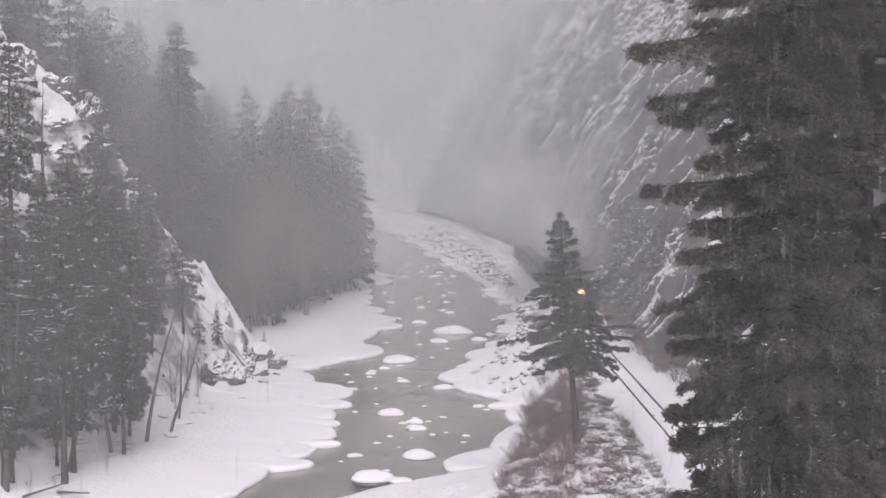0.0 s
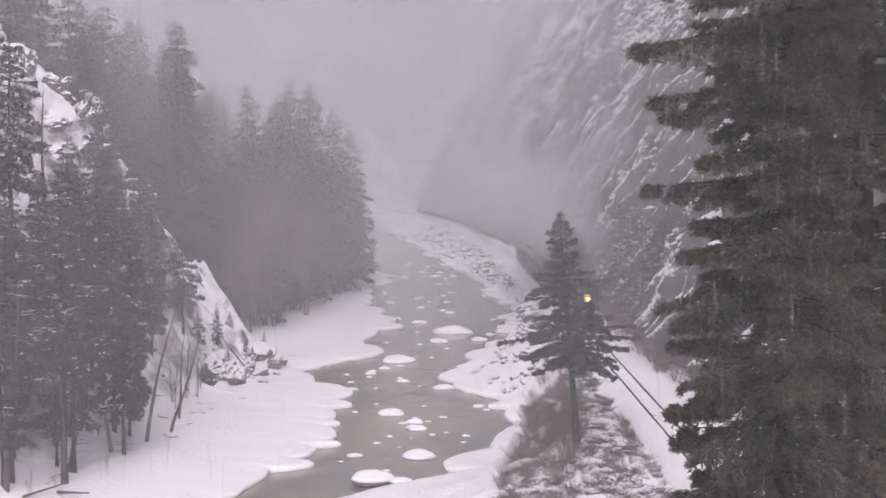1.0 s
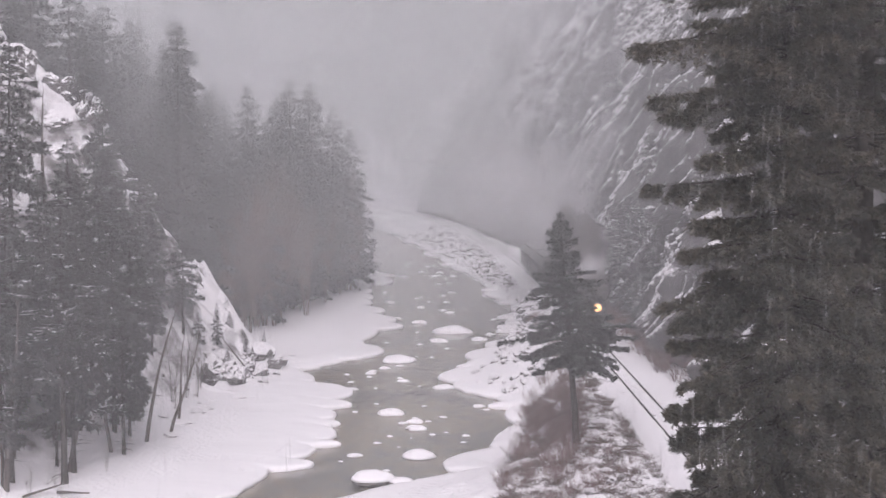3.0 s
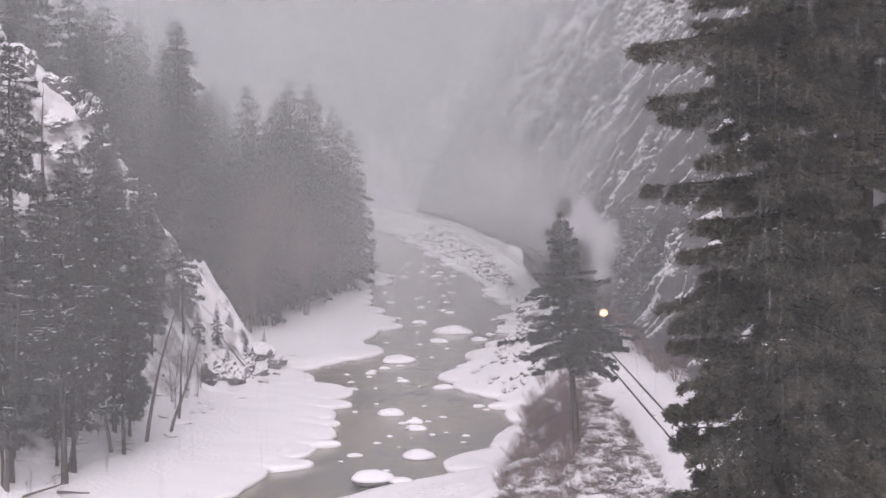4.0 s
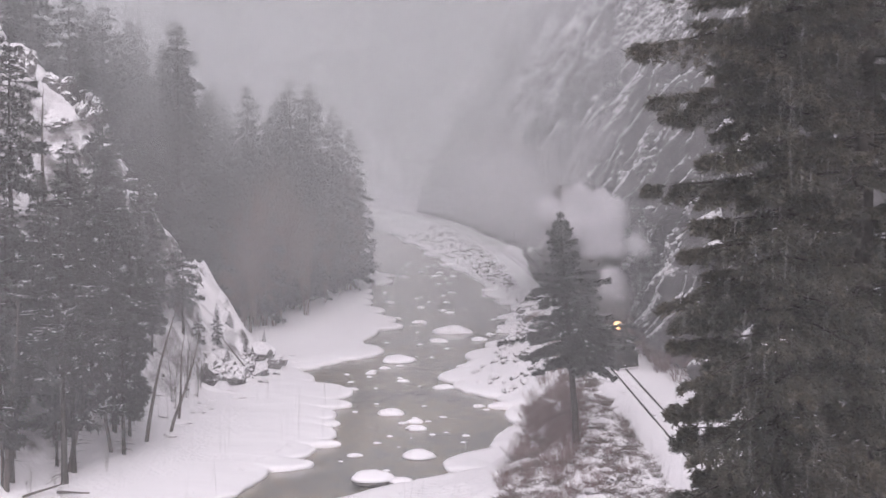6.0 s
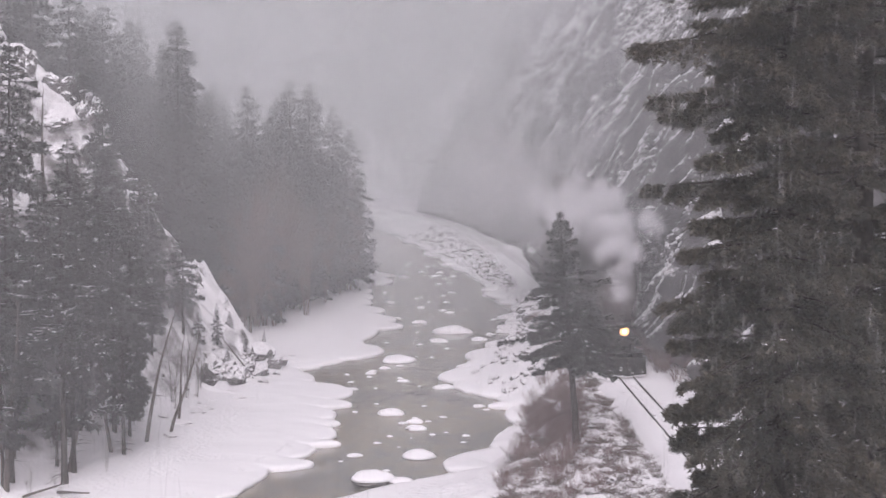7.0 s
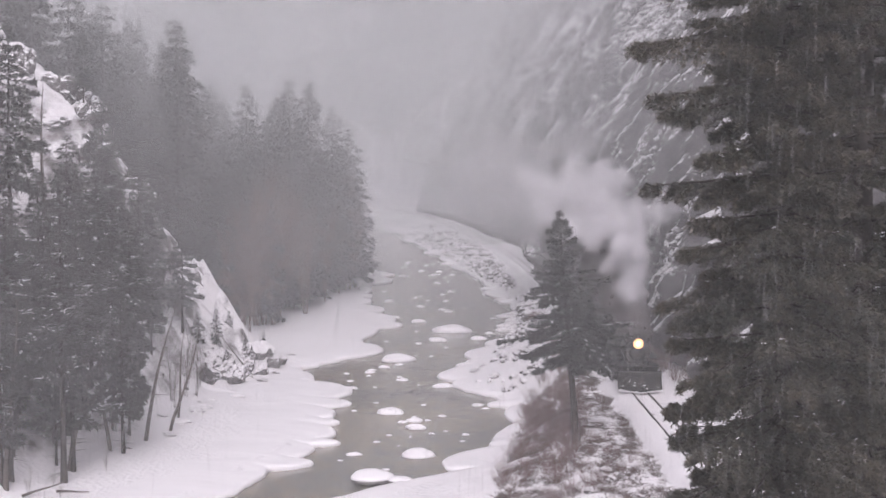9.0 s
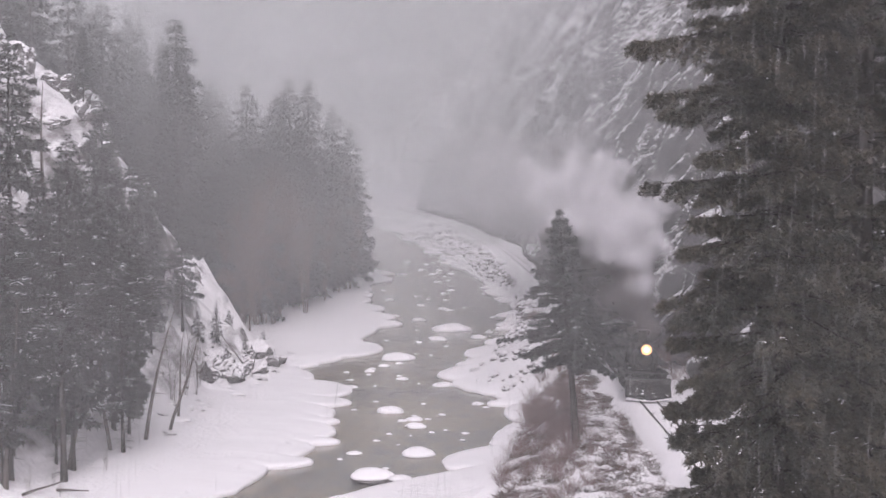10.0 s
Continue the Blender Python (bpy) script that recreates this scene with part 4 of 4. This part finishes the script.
    for nm, y, r, h in (("sand_dome", 4.7, 0.38, 0.55), ("steam_dome", 6.2, 0.42, 0.6)):
        bit(nm, lambda bm, y=y, r=r, h=h: (tube(bm, (0, y, 3.0), (0, y, 3.0 + h), r, seg=24), tube(bm, (0, y, 3.0 + h), (0, y, 3.2 + h), r, r * 0.45, seg=24)), bevel=0.02)
    bit("bell", lambda bm: (tube(bm, (0, 3.85, 3.2), (0, 3.85, 3.42), 0.17, 0.09, seg=16), box(bm, 0, 3.85, 3.32, 0.5, 0.05, 0.05)), STEEL, 0)
    bit("air_pump", lambda bm: (tube(bm, (-0.95, 3.0, 1.7), (-0.95, 3.0, 2.5), 0.17, seg=14), tube(bm, (0.5, 1.75, 1.5), (0.5, 1.75, 2.0), 0.14, seg=14)), bevel=0.01)
    for s in (-1, 1):
        bit("cylinder", lambda bm, s=s: (tube(bm, (s * 1.12, 1.9, 0.8), (s * 1.12, 3.1, 0.8), 0.33, seg=24), tube(bm, (s * 1.12, 1.8, 1.28), (s * 1.12, 3.2, 1.28), 0.2, seg=20), box(bm, s * 0.85, 2.5, 1.2, 0.5, 1.0, 0.7)), bevel=0.01)
        bit("side_rod", lambda bm, s=s: box(bm, s * 1.0, 5.9, 0.45, 0.06, 4.4, 0.12), STEEL)
        bit("handrail", lambda bm, s=s: tube(bm, (s * 0.98, 2.2, 2.75), (s * 1.05, 8.4, 2.8), 0.02, seg=8), STEEL, 0)
    bit("frame", lambda bm: [box(bm, s * 0.62, 5.4, 0.8, 0.1, 8.2, 0.5) for s in (-1, 1)])
    bit("firebox", lambda bm: box(bm, 0, 8.0, 1.5, 1.9, 1.7, 1.2), bevel=0.08)
    cab = bit("cab", lambda bm: (box(bm, 0, 9.85, 2.0, 2.75, 2.1, 0.9), box(bm, 0, 8.85, 2.85, 2.75, 0.06, 1.3), [box(bm, s * 1.35, y, 2.9, 0.06, 0.25, 1.0) for s in (-1, 1) for y in (8.95, 9.9, 10.8)]))
    bit("cab_roof", lambda bm: [box(bm, 0.71 * k, 9.9, 3.62 - 0.09 * abs(k) ** 2, 0.74, 2.6, 0.06, Matrix.Rotation(0.14 * k, 4, "Y")) for k in (-2 + 0.2, -1, 0, 1, 2 - 0.2)], bevel=0, parent=cab)
    bit("cab_window", lambda bm: [box(bm, s * 0.95, 8.81, 2.95, 0.5, 0.03, 0.6) for s in (-1, 1)], GLASS, 0, parent=cab)
    add_wheels(loco, (4.0, 5.25, 6.5, 7.75), 0.56, spokes=7)
    add_wheels(loco, (1.9,), 0.36)
    add_wheels(loco, (9.6,), 0.36)
    return loco


def tender():
    t = tagged(new("coal_tender"), "black coal tender heaped with coal and some snow", "tender")
    bm = bmesh.new()
    box(bm, 0, 3.3, 1.75, 2.5, 6.4, 1.5)
    box(bm, 0, 2.0, 2.7, 2.3, 3.6, 0.4)
    part("tank", bm_mesh("tank", bm, IRON, 0.04), t)
    bm = bmesh.new()
    box(bm, 0, 3.3, 0.88, 2.2, 6.8, 0.24)
    part("underframe", bm_mesh("underframe", bm, IRON, 0.02), t)
    bm = lump(31, 0.3, 0.3)
    bmesh.ops.scale(bm, vec=(1.05, 1.7, 0.9), verts=bm.verts)
    part("coal", bm_mesh("coal", bm, IRON), t, "heap of coal", at=pose(0, 2.0, 2.85))
    add_wheels(t, (1.0, 2.1, 4.5, 5.6), 0.36)
    return t


def coach():
    c = tagged(new("railway_coach"), "dark narrow-gauge railway coach with clerestory roof", "railway coach", "coaches of the train")
    bm = bmesh.new()
    box(bm, 0, 6.5, 1.75, 2.45, 11.4, 1.1)
    for y in np.arange(0.9, 12.3, 1.12):
        for s in (-1, 1):
            box(bm, s * 1.19, y, 2.6, 0.07, 0.26, 0.8)
    box(bm, 0, 6.5, 3.05, 2.45, 11.4, 0.14)
    for y in (0.85, 12.15):
        box(bm, 0, y, 2.5, 2.4, 0.08, 1.2)
    part("body", bm_mesh("body", bm, COACH, 0.01), c)
    bm = bmesh.new()
    for k in range(-3, 4):
        box(bm, 0.38 * k, 6.5, 3.46 - 0.035 * k * k, 0.42, 12.9, 0.07, Matrix.Rotation(0.17 * k, 4, "Y"))
    box(bm, 0, 6.5, 3.6, 1.1, 11.0, 0.24)
    part("roof", bm_mesh("roof", bm, COACH), c)
    pane = bmesh.new()
    box(pane, 0, 0, 0, 0.02, 0.84, 0.78)
    pane = bm_mesh("pane", pane, GLASS)
    for y in np.arange(1.46, 12.0, 1.12):
        for s in (-1, 1):
            part("pane", pane, c, at=pose(s * 1.17, y, 2.6))
    bm = bmesh.new()
    box(bm, 0, 6.5, 1.05, 2.3, 13.0, 0.24)
    box(bm, 0, 6.5, 0.75, 1.2, 5, 0.3)
    for y in (0.35, 12.65):
        box(bm, 0, y, 1.2, 2.4, 0.7, 0.1)
        for s in (-1, 1):
            tube(bm, (s * 1.1, y, 1.2), (s * 1.1, y, 3.2), 0.04, seg=8)
    part("underframe", bm_mesh("underframe", bm, IRON), c)
    add_wheels(c, (1.4, 2.9, 10.1, 11.6), 0.36)
    return c


def copy_coach(c):
    n = copy_thing(c, pose(0, 0, 0))
    for ch in n.children:
        if ch.name.startswith("wheel"):
            l = ch.matrix_basis.translation
            WHEELS.append((ch, l.x, l.y, l.z))
    return n


LOCO, TENDER, COACH_1 = locomotive(), tender(), coach()
TRAIN = [(LOCO, 0.0, 11.0), (TENDER, 11.3, 6.6), (COACH_1, 18.6, 13.0)]
for k in range(3):
    TRAIN.append((copy_coach(COACH_1), 18.6 + 13.6 * (k + 1), 13.0))
# where the front of the train is, second by second
FRONT = curve_through([(0.0, 106.4), (1.0, 101.9), (2.5, 96.6), (4.5, 89.2), (5.5, 85.5), (7.5, 78.9), (9.0, 74.3), (10.0, 71.2)])


# ---- mist and steam ----
def mist_sheet(y, opacity, k):
    """One sheet of the even snow mist that fills the valley, undulating in depth and thinner close to the ground."""
    w = 24
    half = 30 + 0.75 * y
    xs, zs = np.linspace(-half, half, w), np.linspace(-6, 55 + y * 0.6, 12)
    verts = [(x, y + 0.03 * y * noise.noise((x * 4 / y, z * 4 / y, k)), z) for z in zs for x in xs]
    faces = [(i * w + j, i * w + j + 1, (i + 1) * w + j + 1, (i + 1) * w + j) for i in range(11) for j in range(w - 1)]
    m = vapour("snow_mist", opacity, (0.635, 0.65, 0.655), scale=3.0 / y, low=0.82, foot=(0.0, 9.0 + y * 0.03, MIST_FOOT))
    tagged(new("mist", mesh("mist", verts, faces, m)), "thin grey snow mist hanging across the valley", "mist", kind="stuff")


# the mist takes away an even share with every metre, and more from where the valley bends
MIST_FOOT = 0.25
MIST_AT = (14, 38, 56, 84, 108, 121, 134, 147, 162, 180, 202, 228, 260, 298, 344, 400, 465)
for k, y in enumerate(MIST_AT):
    gap = y - (MIST_AT[k - 1] if k else 0)
    mist_sheet(y, 1 - math.exp(-gap / (210.0 if y < 20 else 300.0 if y < 60 else 215.0 if y < 210 else 140.0)), k)


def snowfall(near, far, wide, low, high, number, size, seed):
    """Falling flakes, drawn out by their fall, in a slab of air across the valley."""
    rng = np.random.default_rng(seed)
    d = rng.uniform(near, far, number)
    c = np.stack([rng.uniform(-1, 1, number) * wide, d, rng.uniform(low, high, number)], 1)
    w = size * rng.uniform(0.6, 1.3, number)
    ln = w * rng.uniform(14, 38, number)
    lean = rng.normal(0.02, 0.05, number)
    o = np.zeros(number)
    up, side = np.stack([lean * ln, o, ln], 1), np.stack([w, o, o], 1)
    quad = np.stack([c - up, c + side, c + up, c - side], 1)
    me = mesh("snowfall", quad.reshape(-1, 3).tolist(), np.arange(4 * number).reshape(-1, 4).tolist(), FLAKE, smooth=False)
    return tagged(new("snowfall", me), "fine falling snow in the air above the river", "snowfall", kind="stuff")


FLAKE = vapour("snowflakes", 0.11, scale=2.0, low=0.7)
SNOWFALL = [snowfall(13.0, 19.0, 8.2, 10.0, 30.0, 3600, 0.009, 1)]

STEAM = vapour("white_steam", 0.12, (0.82, 0.81, 0.83), scale=0.8, low=0.5)
SMOKE = vapour("brown_coal_smoke", 0.42, (0.25, 0.225, 0.225), scale=0.8, low=0.5)


def puff_mesh(name, seed, r, n, mat):
    bm = bmesh.new()
    rnd = random.Random(seed)
    for k in range(n):
        p = Vector((rnd.gauss(0, 0.4), rnd.gauss(0, 0.4), rnd.gauss(0, 0.36))) * r
        s = r * rnd.uniform(0.3, 0.72)
        geo = bmesh.ops.create_icosphere(bm, subdivisions=2, radius=s, matrix=Matrix.Translation(p))
        for v in geo["verts"]:
            v.co += (v.co - p).normalized() * s * 0.5 * noise.noise(v.co * 2.2 / r + Vector((seed, k, 0)))
    return bm_mesh(name, bm, mat, smooth=True)


PUFFS = []
for kind, mat, lab in (("steam_puff", STEAM, "billowing white steam from the locomotive stack"), ("smoke_puff", SMOKE, "dark coal smoke just above the locomotive stack")):
    shapes = [puff_mesh(kind, 3 + k, 0.9, 18, mat) for k in range(4)]
    many = 120 if kind == "steam_puff" else 90
    for k in range(many):
        PUFFS.append((tagged(new(kind, shapes[k % 4]), lab, "smoke", kind="stuff"), kind, k, many))

HAZE = vapour("drifting_smoke", 0.07, (0.72, 0.71, 0.73), scale=0.2, low=0.4)
CLOUDS = []
for k, (x, y, z, r) in enumerate(((9.5, 122, 13, 4.5), (7.5, 132, 15, 5.5), (11, 140, 12, 5), (5, 146, 17, 6), (12.5, 116, 11, 3.8), (8, 152, 12, 5), (13.5, 126, 17, 4.5))):
    ob = tagged(new("smoke_cloud", puff_mesh("smoke_cloud", 40 + k, r, 14, HAZE)), "thin grey smoke lingering along the cliff", "smoke", kind="stuff")
    CLOUDS.append((ob, x, y, z))


def motions():
    times = [0.5 * i for i in range(21)]
    for ob, back, length in TRAIN:
        rows = []
        for t in times:
            y = FRONT(t) + back
            x0, x1 = track_x(y), track_x(y + length)
            rows.append((t, pose(x0, y, RAIL + 0.02, 0, 0, math.degrees(math.atan2(x0 - x1, length)))))
        walk(ob, rows)
    fine = [0.2 * i for i in range(51)]
    for w, x, y, r in WHEELS:
        walk(w, [(t, pose(x, y, r, math.degrees((FRONT(0) - FRONT(t)) / r), 0, 0)) for t in fine])
    for k, ob in enumerate(SNOWFALL):
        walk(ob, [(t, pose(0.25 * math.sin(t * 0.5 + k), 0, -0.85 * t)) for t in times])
    for k, (ob, x, y, z) in enumerate(CLOUDS):
        walk(ob, [(t, pose(x - 0.16 * t, y + 0.2 * t, z + 0.12 * t, 0, 0, 2.0 * t)) for t in times])
    rnd = random.Random(12)
    for ob, kind, k, many in PUFFS:
        steam = kind == "steam_puff"
        born = 2.9 + 7.0 * (k + rnd.random()) / many if steam else -0.6 + 10.4 * (k + rnd.random()) / many
        drift = Vector((rnd.gauss(-0.35, 0.5), rnd.gauss(0.1, 0.45), 0))
        climb = rnd.uniform(0.84, 1.22) if steam else rnd.uniform(0.45, 1.35)
        turn = rnd.uniform(0, 360)
        aside = Vector((rnd.gauss(-0.4, 0.85), rnd.gauss(0.3, 0.8), 0))
        rows = []
        for t in fine:
            age = t - born
            y = FRONT(t if age < 0 else max(born, 0)) + 2.95
            if age < 0:
                rows.append((t, pose(track_x(y + 17.5 + k % 8), y + 17.5 + k % 8, RAIL + 2.3, 0, 0, turn)))
            else:
                up = climb * ((0.5 + 5.0 * (1 - math.exp(-age * 8)) + 0.6 * age) if steam else (3.2 * (1 - math.exp(-age * 1.2)) + 0.5 * age))
                out = 1 - math.exp(-age * 0.55)
                p = Vector((track_x(y), y, RAIL + 3.6 + up)) + drift * out * 4.0 + (aside * min(1.0, age * 3) if steam else Vector())
                if not steam:
                    p.x = track_x(y) + drift.x * out * 2.2
                rows.append((t, pose(p.x, p.y, p.z, 0, 0, turn + 14 * age)))
        walk(ob, rows)


motions()
